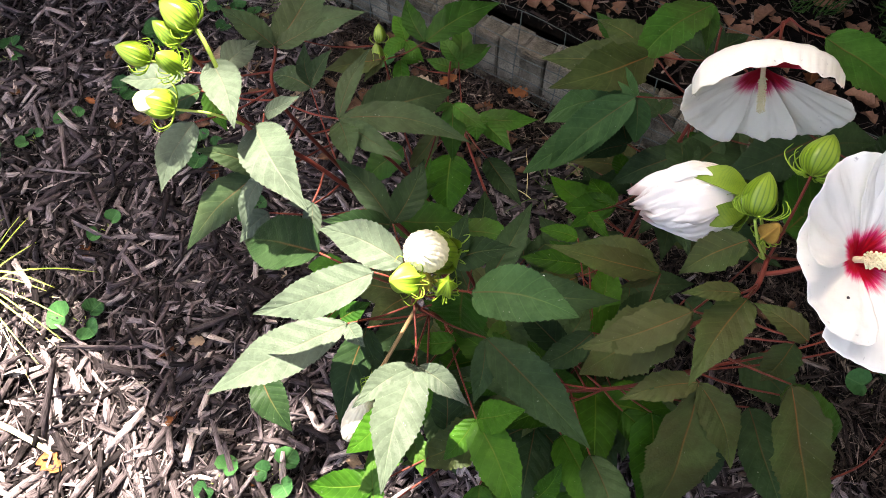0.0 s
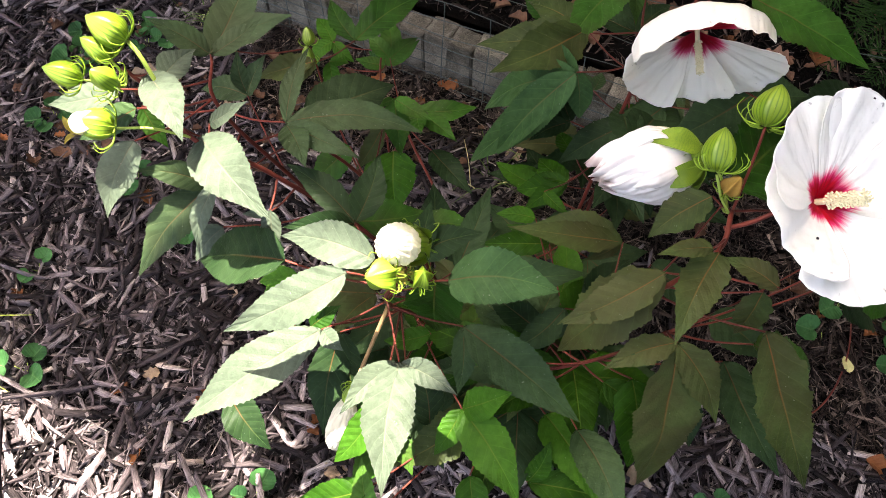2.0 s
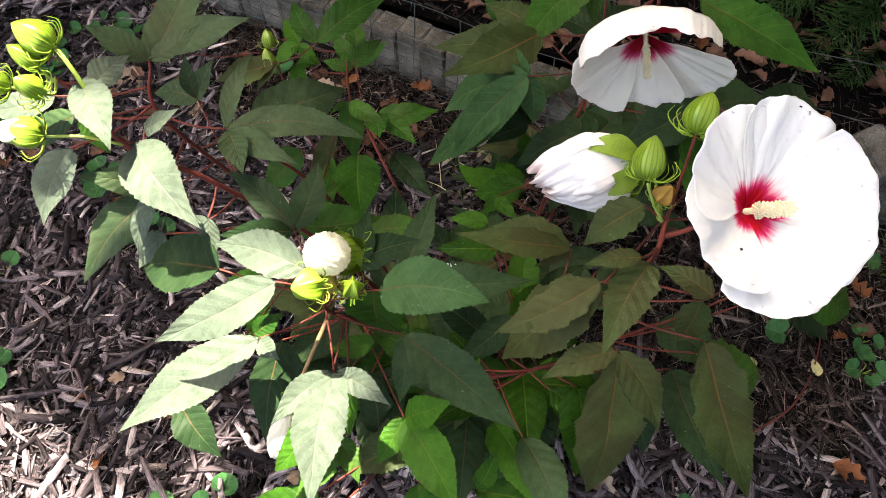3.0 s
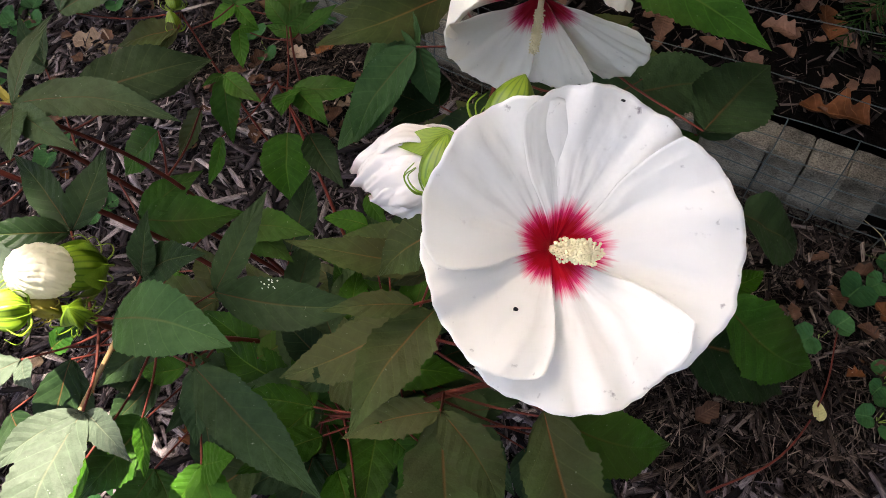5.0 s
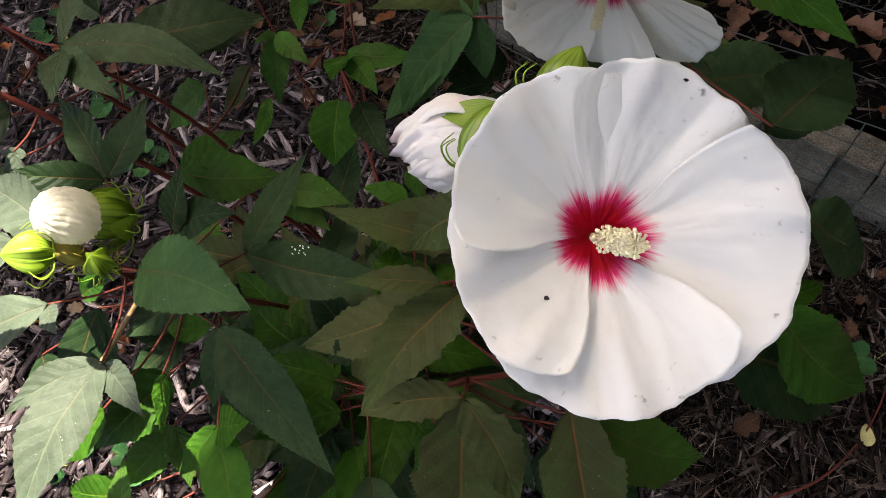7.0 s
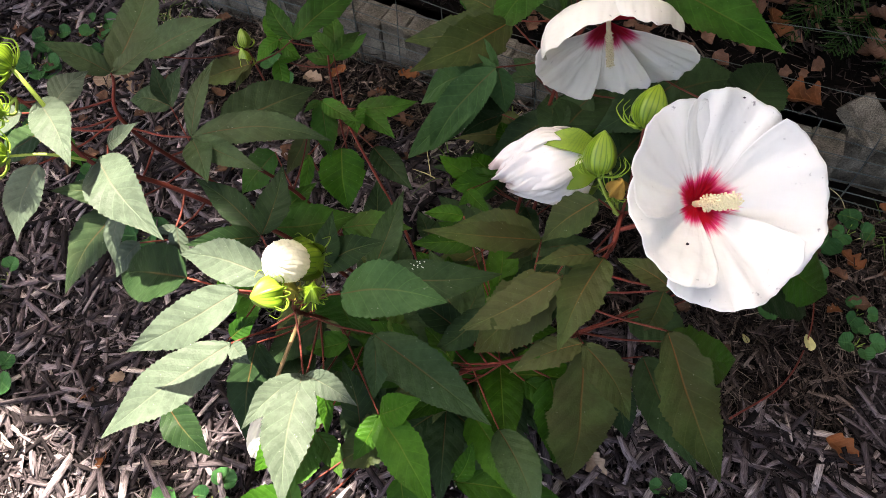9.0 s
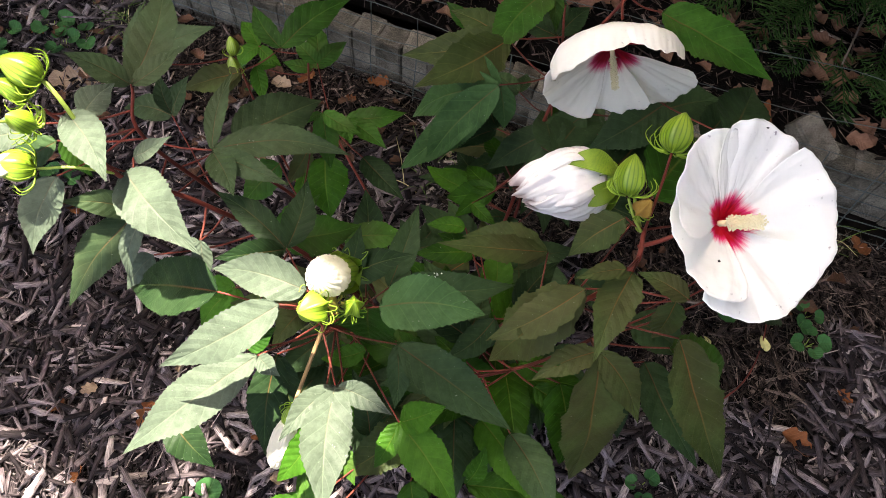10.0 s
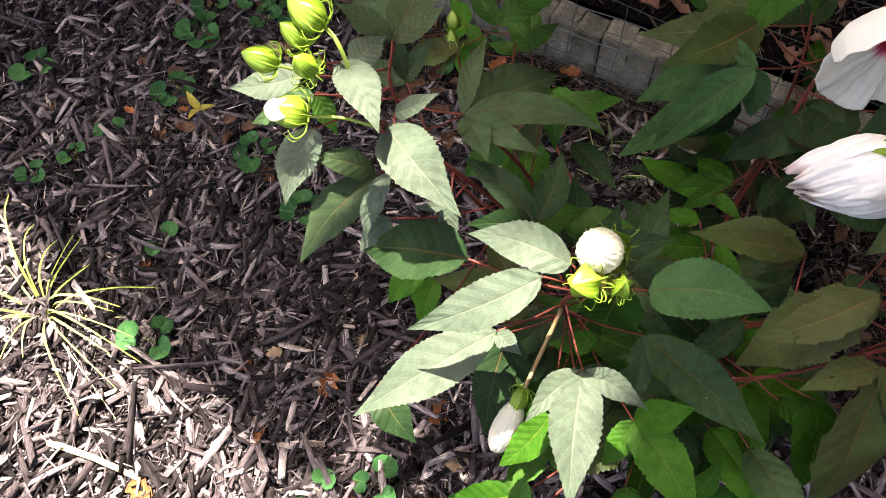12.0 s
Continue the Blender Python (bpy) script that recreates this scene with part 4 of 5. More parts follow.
def furled(parent, base, tip, radius):
    """Petals wound round one another into a ball, with spiral pleats."""
    b, t = Vector(base), Vector(tip)
    L = (t - b).length
    x, y, z = basis(t - b, (0.2, -0.3, 0.9))
    n, m = 60, 200
    verts, faces, uvs = [], [], []
    for i in range(n + 1):
        s = i / n
        th = 0.35 + (math.pi - 0.35) * s
        for k in range(m):
            a = 2 * math.pi * k / m
            w = 10 * a + 4.5 * s + 0.6 * math.sin(9 * s + a) + 1.2 * noise.noise(Vector((math.cos(a) * 2, math.sin(a) * 2, s * 3)))
            q = Vector((math.cos(a) * math.sin(th), math.sin(a) * math.sin(th), math.cos(th)))
            pleat = 0.05 * abs(math.sin(w)) ** 0.7 * min(1, 3.0 * (1 - s)) + 0.085 * (0.5 - abs(noise.noise(q * 3.2 + Vector((0, 0, q.x * 3))))) + 0.05 * noise.noise(Vector((q.x * 3, q.y * 12 + q.z * 5, q.z * 3)))
            r = radius * (math.sin(th) ** 0.85) * (0.96 + pleat)
            verts.append(b + y * (L * (0.5 - 0.5 * math.cos(th) * (0.97 + pleat))) + (x * math.cos(a) + z * math.sin(a)) * max(r, 0.0003))
            uvs.append((k / m, 0.3 + s * 0.5))
    for i in range(n):
        for k in range(m):
            q, w = i * m + k, i * m + (k + 1) % m
            faces.append((q, w, w + m, q + m))
    return put("furled_petals", verts, faces, FURLED, parent, uvs, label="cream petals wound into a ball")


furled(g, (0.210, 0.663, 0.671), (0.195, 0.641, 0.708), 0.0195)
bx, by, bz = basis(Vector((-0.34, -0.52, 0.79)), (0.3, -0.5, 0.8))
for k in range(5):
    o = bx * math.cos(1.257 * k + 0.5) + bz * math.sin(1.257 * k + 0.5)
    base = Vector((0.219, 0.676, 0.651))
    v, f, u = blade_data(base + o * 0.006, base + by * 0.030 + o * 0.0205, 0.33, o, 0.16, 0.05, 1, 14, rl, 0.42, 0, 0)
    put("sepal", v, f, CALYX, g, u, label="pointed lime-green sepal")
stalk(TOP, (0.220, 0.678, 0.648))
bud((0.200, 0.626, 0.682), (0.178, 0.611, 0.699), 0.0138, count=10, deep=0.17)
stalk(TOP, (0.200, 0.627, 0.681))
bud((0.222, 0.632, 0.655), (0.227, 0.630, 0.681), 0.0098, count=11, deep=0.26)
stalk(TOP, (0.222, 0.632, 0.655))
spent = put("spent_flower", *ovoid_data((0.208, 0.634, 0.655), (0.201, 0.630, 0.685), 0.007, 5, 0.2, 8, 20, 0.7, 0.2)[:2], YELLOW, shrub, label="withered yellow flower remains")
bracts(spent, (0.206, 0.633, 0.668), Vector((-0.02, -0.01, 0.05)), 9, 0.014, 0.008, rl, YELLOW, 0.2)
stalk(TOP, (0.208, 0.634, 0.656))
# the small white flower that hangs under the front stem
h = bud((0.152, 0.583, 0.512), (0.142, 0.562, 0.492), 0.009, count=7, label="small green calyx of a hanging bud")
stalk((0.184, 0.664, 0.545), (0.152, 0.584, 0.513), 0.0, TAN_STEM, 0.0022)
furled(h, (0.146, 0.570, 0.500), (0.126, 0.533, 0.450), 0.0140)

# bud cluster of the left stem
N2 = Vector((-0.065, 0.803, 0.745))
bud((-0.058, 0.815, 0.772), (-0.089, 0.821, 0.795), 0.0157, count=11)
stalk((-0.030, 0.788, 0.715), (-0.057, 0.815, 0.771), -0.02, None, 0.0021)
bud((-0.076, 0.805, 0.757), (-0.096, 0.808, 0.781), 0.0100)
stalk(N2, (-0.076, 0.805, 0.757))
bud((-0.100, 0.785, 0.750), (-0.129, 0.782, 0.768), 0.0121, count=10)
stalk(N2, (-0.100, 0.785, 0.750))
bud((-0.062, 0.772, 0.757), (-0.072, 0.764, 0.785), 0.0105, count=11)
stalk(N2, (-0.062, 0.772, 0.757))
bud((-0.070, 0.751, 0.723), (-0.105, 0.745, 0.737), 0.0151, count=8, white=0.35, label="opening bud, cream tip in a lime-green calyx")
stalk((-0.010, 0.765, 0.695), (-0.069, 0.751, 0.722), -0.006)
# small buds far behind
bud((0.010, 1.180, 0.425), (0.005, 1.200, 0.447), 0.0105, count=6)
bud((0.010, 1.158, 0.405), (0.005, 1.174, 0.430), 0.0105, count=6)
# buds beside the wilted flower
bud((0.482, 0.708, 0.738), (0.487, 0.738, 0.763), 0.0146, count=10)
stalk((0.505, 0.695, 0.694), (0.483, 0.706, 0.736), 0.004)
bud((0.519, 0.735, 0.768), (0.532, 0.767, 0.787), 0.0150, count=10)
stalk((0.509, 0.697, 0.694), (0.519, 0.735, 0.768), -0.008, STEM, 0.0014)
old = bud((0.498, 0.705, 0.712), (0.504, 0.704, 0.736), 0.0085, count=9, label="withered bronze bud", deep=0.24)
old.data.materials[0] = BRONZE_BUD
stalk((0.505, 0.695, 0.694), (0.498, 0.705, 0.712))


def petal_data(centre, x, y, axis, ang, R, rise, spread, seed, cup=0.5, ruffle=0.003, n=34, m=52, tip=0.0, hood=0.0, flare=0.0):
    """A broad petal: its rim follows an arc, pleats run outward, and one edge lies over the next petal."""
    rng = random.Random(seed)
    p1, p2 = rng.uniform(0, 6), rng.uniform(0, 6)
    verts, faces, uvs = [], [], []
    for i in range(n + 1):
        s = i / n
        wide = spread * min(1.0, 0.80 + 0.4 * s) * (1 - 0.12 * s ** 3)
        for k in range(m + 1):
            u = -1 + 2 * k / m
            rim = 1 - 0.085 * abs(u) ** 3 - 0.012 * abs(u) - 0.06 * max(0, -u) ** 5 + 0.010 * math.sin(6 * u + p1) + 0.008 * math.sin(13 * u + p2) + 0.004 * math.sin(37 * u + p1) + flare * max(0, u) ** 2
            r = 0.0015 + (R - 0.0015) * s * (1 - (1 - rim) * s) * (1 + tip * max(0, 1 - abs(u) * 3) * s)
            a = ang + u * wide
            up = rise * (s ** cup)
            if hood:
                r = 0.0015 + (r - 0.0015) * (1 - (1 - min(1, s / 0.72)) ** 2) / max(s, 0.05)
                up += hood * (1 - 0.5 * u * u) * max(0, (s - 0.42) / 0.58) ** 1.3
            up -= 0.0058 * u * s + 0.0006 * u
            up += ruffle * s * (0.6 * math.sin(8 * u + p1 + 1.5 * s) + 0.3 * math.sin(17 * u + p2 - 2 * s)) * (1 - 0.85 * abs(u) ** 2)
            up += 1.1 * ruffle * noise.noise(Vector((u * 2.2 + seed, s * 2.5, seed))) * s
            up += 0.0016 * noise.noise(Vector((u * 8 + seed, s * 6, seed * 0.7))) * s + 0.0007 * noise.noise(Vector((u * 22, s * 9, seed))) * s
            up -= 0.0028 * max(0, s - 0.8) * 5 * (0.6 + 0.4 * math.sin(5 * u + p2))
            verts.append(centre + (x * math.cos(a) + y * math.sin(a)) * r + axis * up)
            uvs.append((k / m, s))
    for i in range(n):
        for k in range(m):
            q = i * (m + 1) + k
            faces.append((q, q + 1, q + m + 2, q + m + 1))
    return verts, faces, uvs


PETALS = []


def open_flower(centre, axis, petals, mat, rise, cup, column, seed, label, ruffle=0.003, bend=(0, 0, 0), fluff=1.0):
    """petals: (degrees round the axis from up, reach, half spread, share of the rise, forward fold, longer edge)."""
    c, n = Vector(centre), Vector(axis).normalized()
    x, y, z = basis(n, (0, 0, 1))
    north, east = z, -x
    root = put("flower", *ovoid_data(c - n * 0.022, c - n * 0.004, 0.0080, 5, 0.08, 10, 30, 0.6, 0.15)[:2], CALYX, shrub,
               ovoid_data(c - n * 0.022, c - n * 0.004, 0.0080, 5, 0.08, 10, 30, 0.6, 0.15)[2], label=label)
    for k, (deg, R, half, lift, hood, flare) in enumerate(petals):
        v, f, u = petal_data(c, north, east, n, radians(deg), R, rise * lift, radians(half), seed + k * 5, cup, ruffle, hood=hood, flare=flare)
        ob = put("petal", v, f, mat, root, u)
        PETALS.append(ob)
        so = ob.modifiers.new("thickness", 'SOLIDIFY')
        so.thickness = 0.0003
    # column with its anthers
    tipdir = (n + Vector(bend)).normalized()
    end = c + tipdir * column
    mid = c.lerp(end, 0.5) + n * 0.002
    tube("pistil", [c - n * 0.004, mid, end], 0.0030, 0.0019, CREAM, root, 9, 6, "cream pistil column")
    rng = random.Random(seed)
    V, F, U = [], [], []
    for k in range(250):
        s = 0.28 + 0.76 * (k + 0.5) / 250
        p = c + tipdir * column * s
        a = k * 2.4
        o = x * math.cos(a) + z * math.sin(a)
        q = p + o * rng.uniform(0.0038, 0.0068) * fluff
        rr = rng.uniform(0.0008, 0.0013) * fluff
        bm = bmesh.new()
        bmesh.ops.create_icosphere(bm, subdivisions=1, radius=rr, matrix=Matrix.Translation(q))
        off = len(V)
        V += [w.co.copy() for w in bm.verts]
        F += [tuple(w.index + off for w in fc.verts) for fc in bm.faces]
        bm.free()
        va, fa = tube_data([p, q], 0.0004, 0.0004, 4, 1, len(V))[:2]
        V += va
        F += fa
    put("stamen_brush", V, F, CREAM, root, None, True, "cream brush of anthers round the column")
    return root


FLOWER = Vector((0.556, 0.672, 0.747))
AXIS = Vector((0.27, -0.43, 0.86)).normalized()
big = open_flower(FLOWER, AXIS, [(46, 0.0860, 52, 1.0, 0, 0.07), (117, 0.0945, 56, 1.0, 0, 0), (194, 0.0870, 55, 1.0, 0, 0.03), (-92, 0.0800, 56, 1.05, 0, 0.03), (-26, 0.0850, 55, 1.1, 0, 0)], PETAL, 0.045, 0.75, 0.044, 11,
                  "broad open white flower with a crimson eye", 0.0036, (0.24, -0.03, -0.03))
stalk((0.500, 0.680, 0.690), FLOWER - AXIS * 0.033, 0.006, STEM, 0.0022)
open_flower((0.529, 0.982, 0.653), (-0.06, -0.97, -0.20), [(-44, 0.080, 54, 0.55, 0.036, 0), (34, 0.084, 40, 0.50, 0.026, 0.06), (100, 0.100, 42, 0.9, 0, 0), (154, 0.072, 40, 1.0, 0, 0.06), (-128, 0.086, 50, 1.0, 0, 0)], PETAL_BEHIND, 0.055, 0.8, 0.060, 31,
            "cupped white flower with a crimson throat", 0.0030, (0.02, 0, 0.06), 0.72)
stalk((0.555, 1.062, 0.652), (0.543, 1.012, 0.668), 0.0, STEM, 0.002)


def wilted_flower(base, tip, radius):
    """Five limp petals wound round one another, each with a ragged, browned rim."""
    b, t = Vector(base), Vector(tip)
    L = (t - b).length
    x, y, z = basis(t - b, (0, 0, 1))
    d = (t - b).normalized()
    v, f, u = ovoid_data(b - d * 0.014, b + d * 0.012, 0.0125, 5, 0.08, 10, 30, 0.6, 0.2)
    ob = put("wilted_flower", v, f, CALYX, shrub, u, label="closed wilted white flower, crumpled and browning")
    n, m = 46, 60
    for p, (a0, reach, out) in enumerate(((0.3, 1.0, 1.0), (1.55, 0.92, 0.97), (2.8, 0.86, 1.0), (4.1, 1.02, 0.96), (5.3, 0.90, 1.02))):
        verts, faces, uvs = [], [], []
        for i in range(n + 1):
            s = i / n
            prof = 0.36 + 0.68 * math.sin(min(1, s * 2.7) * math.pi / 2) - 0.62 * max(0, s - 0.42) ** 1.35 * 1.9
            for k in range(m + 1):
                w = -1 + 2 * k / m
                a = a0 + w * 1.08 + 0.75 * s + 0.10 * math.sin(5 * s + p)
                pleat = 0.022 * math.sin(15 * w + 2.5 * s + p) + 0.012 * math.sin(37 * w - 3 * s + 2 * p)
                lump = 0.11 * noise.noise(Vector((math.cos(a) * 1.2 + p, math.sin(a) * 1.2, s * 2.0))) + 0.06 * noise.noise(Vector((w * 4 + 7 * p, s * 7, p)))
                fine = 0.025 * noise.noise(Vector((w * 13, s * 11 + p, 3 * p)))
                r = radius * out * max(0.10, prof) * (1 + 0.055 * w + (pleat + lump + fine) * (0.25 + s))
                # the rim curls in and hangs ragged
                end = reach * (1 - 0.16 * w * w + 0.05 * math.sin(4 * w + 2 * p) + 0.035 * math.sin(15 * w + p) + 0.05 * noise.noise(Vector((w * 9, p, 0))))
                if s > 0.9:
                    r *= 1 - 1.5 * (s - 0.9) + 0.7 * (s - 0.9) * math.sin(8 * w + p)
                verts.append(b + y * (L * s * end) + x * (math.cos(a) * r * 0.86) + z * (math.sin(a) * r * 1.06))
                uvs.append((k / m, 0.3 + 0.7 * s))
        for i in range(n):
            for k in range(m):
                q = i * (m + 1) + k
                faces.append((q, q + 1, q + m + 2, q + m + 1))
        so = put("petal", verts, faces, WILTED, ob, uvs).modifiers.new("thickness", 'SOLIDIFY')
        so.thickness = 0.0005
    for k in range(5):
        a = 2 * math.pi * k / 5 + 0.4
        o = x * math.cos(a) * 0.8 + z * math.sin(a) * 1.1
        v, f, u = blade_data(b - d * 0.012 + o * 0.006, b + d * 0.036 + o * (radius * 1.0), 0.25, o, 0.16, 0.05, 1, 12, rl, 0.42, 0, 0)
        put("sepal", v, f, CALYX, ob, u, label="lime-green sepal")
    bracts(ob, b - d * 0.010, d, 9, 0.024, 0.012, rl)
    return ob


wilted_flower((0.489, 0.769, 0.678), (0.400, 0.784, 0.626), 0.0400)
stalk((0.505, 0.697, 0.694), (0.500, 0.767, 0.684), -0.01)


def nearest_on(obs, place):
    """The mesh point of some objects that lies nearest to a place."""
    p = Vector(place)
    return min((v.co for ob in obs for v in ob.data.vertices), key=lambda q: (q - p).length_squared)


def pierce(place, count):
    """Eats a small ragged hole into the leaf nearest to a place."""
    p = Vector(place)
    ob = min(LEAVES, key=lambda o: min((v.co - p).length_squared for v in o.data.vertices))
    bm = bmesh.new()
    bm.from_mesh(ob.data)
    near = sorted(bm.faces, key=lambda f: (f.calc_center_median() - p).length_squared)[:count]
    bmesh.ops.delete(bm, geom=near, context='FACES')
    bm.to_mesh(ob.data)
    bm.free()


pierce((0.436, 0.605, 0.568), 5)
pierce((0.395, 0.630, 0.600), 6)
pierce((0.365, 0.625, 0.590), 4)


def speck(place, size, mat, normal, name, label, category, group, count=1, spread=0.0, seed=1):
    """Tiny flattened lumps lying on a surface."""
    rng = random.Random(seed)
    x, y, z = basis(normal, (0.3, 0.2, 0.9))
    for k in range(count):
        bm = bmesh.new()
        bmesh.ops.create_icosphere(bm, subdivisions=2, radius=1.0)
        o = Vector(place) + (x * rng.gauss(0, 1) + z * rng.gauss(0, 1)) * spread
        sx, sz = size * rng.uniform(0.6, 1.3), size * rng.uniform(0.5, 1.0)
        for w in bm.verts:
            c = w.co * (1 + 0.35 * noise.noise(w.co * 1.7 + Vector((seed, k, 0))))
            w.co = o + x * c.x * sx + z * c.y * sz + y * c.z * size * 0.35
        tagged(new(name, finish(bm, name, mat)), label, category, group)


for k, p in enumerate(((0.543, 0.624, 0.770), (0.583, 0.734, 0.806), (0.633, 0.619, 0.741), (0.560, 0.612, 0.753))):
    p = nearest_on(PETALS[:5], p) + AXIS * 0.0006
    speck(p, 0.0017 if k == 0 else 0.0012, BLACK, AXIS, "fly", "tiny black fly on a white petal", "insect", "flies on the flower", seed=k)
speck(nearest_on(LEAVES, (0.309, 0.716, 0.565)) + Vector((0, 0, 0.0006)), 0.0008, DROPPING, (0, -0.3, 0.95), "bird_dropping", "white dropping on a dark leaf", "dropping", "droppings on leaves", 12, 0.0048, 4)
speck((0.735, 0.965, 0.566), 0.0016, DROPPING, (0, -0.3, 0.95), "bird_dropping", "white dropping on a dark leaf", "dropping", "droppings on leaves", 4, 0.004, 6)

# ---- plants and litter on the bed ----
rv = random.Random(5)


def heart_data(base, tip, half, up):
    """A heart-shaped blade with a rolled-up rim."""
    b, t = Vector(base), Vector(tip)
    L = (t - b).length
    x, y, z = basis(t - b, up)
    n, m = 20, 4
    V, F, U = [b + z * 0.0], [], [(0.5, 0.2)]
    for j in range(1, m + 1):
        q = j / m
        for k in range(n):
            a = 2 * math.pi * k / n
            r = 0.52 + 0.14 * math.cos(a) - 0.30 * max(0, -math.cos(a)) ** 3 + 0.02 * math.sin(9 * a)
            px, py = math.sin(a) * r * q * half * 2 * L, (0.38 + math.cos(a) * r * q) * L * 0.92
            V.append(b + x * px + y * py + z * (0.10 * L * q * q + abs(px) * 0.25 + 0.02 * L * math.sin(4 * a)))
            U.append((0.5 + 0.5 * math.sin(a) * q, 0.4 + 0.5 * math.cos(a) * q))
    V[0] = b + y * 0.38 * L * 0.92
    for k in range(n):
        F.append((0, 1 + k, 1 + (k + 1) % n))
        for j in range(m - 1):
            a, c = 1 + j * n + k, 1 + j * n + (k + 1) % n
            F.append((a, a + n, c + n, c))
    return V, F, U


def violet(x, y, size, count, label="small green violet seedling in the mulch"):
    ob = thing("violet_seedling", (x, y, 0.0), label, "seedling", "violet seedlings")
    a0 = rv.uniform(0, 6.28)
    for k in range(count):
        a = a0 + 2 * math.pi * k / count + rv.uniform(-0.4, 0.4)
        s = size * rv.uniform(0.8, 1.15)
        o = Vector((math.cos(a), math.sin(a), 0))
        b = Vector((x, y, 0.024 + 0.012 * rv.random())) + o * s * 0.25
        v, f, u = heart_data(b, b + o * s + Vector((0, 0, rv.uniform(-0.2, 0.15) * s)), 0.5, (0, -0.25, 1))
        lf = put("leaf", v, f, VIOLET, ob, u)
        tube("petiole", [(x, y, 0.0), (x + o.x * s * 0.1, y + o.y * s * 0.1, 0.015), tuple(b)], 0.0009, 0.0008, LIME_STEM, lf, 5, 3)
    return ob


for x, y, s, c in VIOLETS:
    violet(x, y, s, c)


def lobed_data(base, tip, half, up, rng, lobes=3, deep=0.30, n=40):
    """A dry oak-like leaf: a midrib with rounded lobes, curled."""
    b, t = Vector(base), Vector(tip)
    L = (t - b).length
    x, y, z = basis(t - b, up)
    V, F, U = [], [], []
    curl, ph = rng.uniform(0.2, 1.0), rng.uniform(0, 6)
    for i in range(n + 1):
        s = i / n
        w = half * L * (math.sin(math.pi * s ** 0.8) ** 0.6) * (1 - deep + deep * math.cos(2 * math.pi * lobes * s + 2.6 + 0.8 * math.sin(3 * s))) + 0.0006
        for u in (-1, -0.5, 0, 0.5, 1):
            V.append(b + x * (u * w) + y * (s * L) + z * (curl * w * u * u + 0.06 * L * math.sin(5 * s + ph) + 0.03 * L * u * math.sin(7 * s)))
            U.append((0.5 + 0.5 * u, s))
    for i in range(n):
        for k in range(4):
            q = i * 5 + k
            F.append((q, q + 1, q + 6, q + 5))
    return V, F, U


def fallen(x, y, size, mat, label, oak=True, z=0.022):
    a = rv.uniform(0, 6.28)
    d = Vector((math.cos(a), math.sin(a), rv.uniform(-0.12, 0.12))) * size
    up = (rv.uniform(-0.4, 0.4), rv.uniform(-0.4, 0.4), 1)
    p = Vector((x, y, z))
    v, f, u = lobed_data(p - d * 0.5, p + d * 0.5, 0.36, up, rv, 3, rv.uniform(0.14, 0.32)) if oak else blade_data(p - d * 0.5, p + d * 0.5, 0.33, up, 0.06, 0.2, 9, 16, rv)
    return tagged(put("fallen_leaf", v, f, mat, None, u), label, "leaf", "fallen leaves on the mulch")


for x, y, s in ORANGE:
    fallen(x, y, s, OAK, "curled dry orange-brown leaf on the mulch")
for x, y, s in PALE:
    fallen(x, y, s, PALE_DRY, "pale tan dry leaf on the mulch")
for x, y, s in STRAWY:
    fallen(x, y, s, PALE_YELLOW, "small pale yellow leaf on the mulch", False)
for x, y, s in RAISED:
    fallen(x, y, s, OAK if rv.random() < 0.6 else LITTER, "dry brown oak leaf behind the edging", True, 0.135)

# litter too mixed to count, on the raised bed
pieces = []
for k in range(900):
    d, o = rv.uniform(0.2, 3.1), rv.uniform(0.11, 0.9)
    p = WALL_A + ALONG * d + BACK * o + Vector((0, 0, 0.125 + rv.uniform(0, 0.028)))
    a, s = rv.uniform(0, 6.28), rv.uniform(0.015, 0.055)
    e = Vector((math.cos(a), math.sin(a), rv.uniform(-0.2, 0.2))) * s
    pieces.append(lobed_data(p - e * 0.5, p + e * 0.5, 0.38, (rv.uniform(-0.5, 0.5), rv.uniform(-0.5, 0.5), 1), rv, 2.3, 0.16, 14))
v, f, u = joined(pieces)
pieces = []
for k in range(250):
    x, y = rv.uniform(-0.75, 0.75), rv.uniform(1.22, 1.95)
    if k % 8 == 0:
        x, y = rv.uniform(0.7, 1.3), rv.uniform(0.8, 1.2)
    if behind_wall(x, y) > -0.03:
        continue
    p = Vector((x, y, 0.020 + rv.uniform(0, 0.012)))
    a, s = rv.uniform(0, 6.28), rv.uniform(0.012, 0.045)
    e = Vector((math.cos(a), math.sin(a), rv.uniform(-0.2, 0.2))) * s
    pieces.append(lobed_data(p - e * 0.5, p + e * 0.5, 0.36, (rv.uniform(-0.5, 0.5), rv.uniform(-0.5, 0.5), 1), rv, 2.3, 0.16, 14))
v2, f2, u2 = joined(pieces)
tagged(put("dry_leaf_litter", v2, f2, LITTER, None, u2), "small dry brown leaf pieces on the darkened mulch", "litter", "", "stuff")
tagged(put("leaf_litter", v, f, LITTER, None, u), "brown oak leaf litter behind the edging", "litter", "", "stuff")

# faded yellow bloom lying in the mulch
ylw = thing("fallen_bloom", (-0.58, 1.315, 0), "withered yellow bloom lying on the mulch", "flower")
for k in range(6):
    a = k * 1.05 + 0.3
    o = Vector((math.cos(a), math.sin(a), 0.25))
    b = Vector((-0.58, 1.315, 0.022))
    v, f, u = blade_data(b, b + o * rv.uniform(0.015, 0.042) + Vector((0, 0, rv.uniform(-0.01, 0.02))), 0.2, (0, 0, 1), 0.12, 0.3, 3, 10, rv)
    put("petal", v, f, YELLOW, ylw, u)


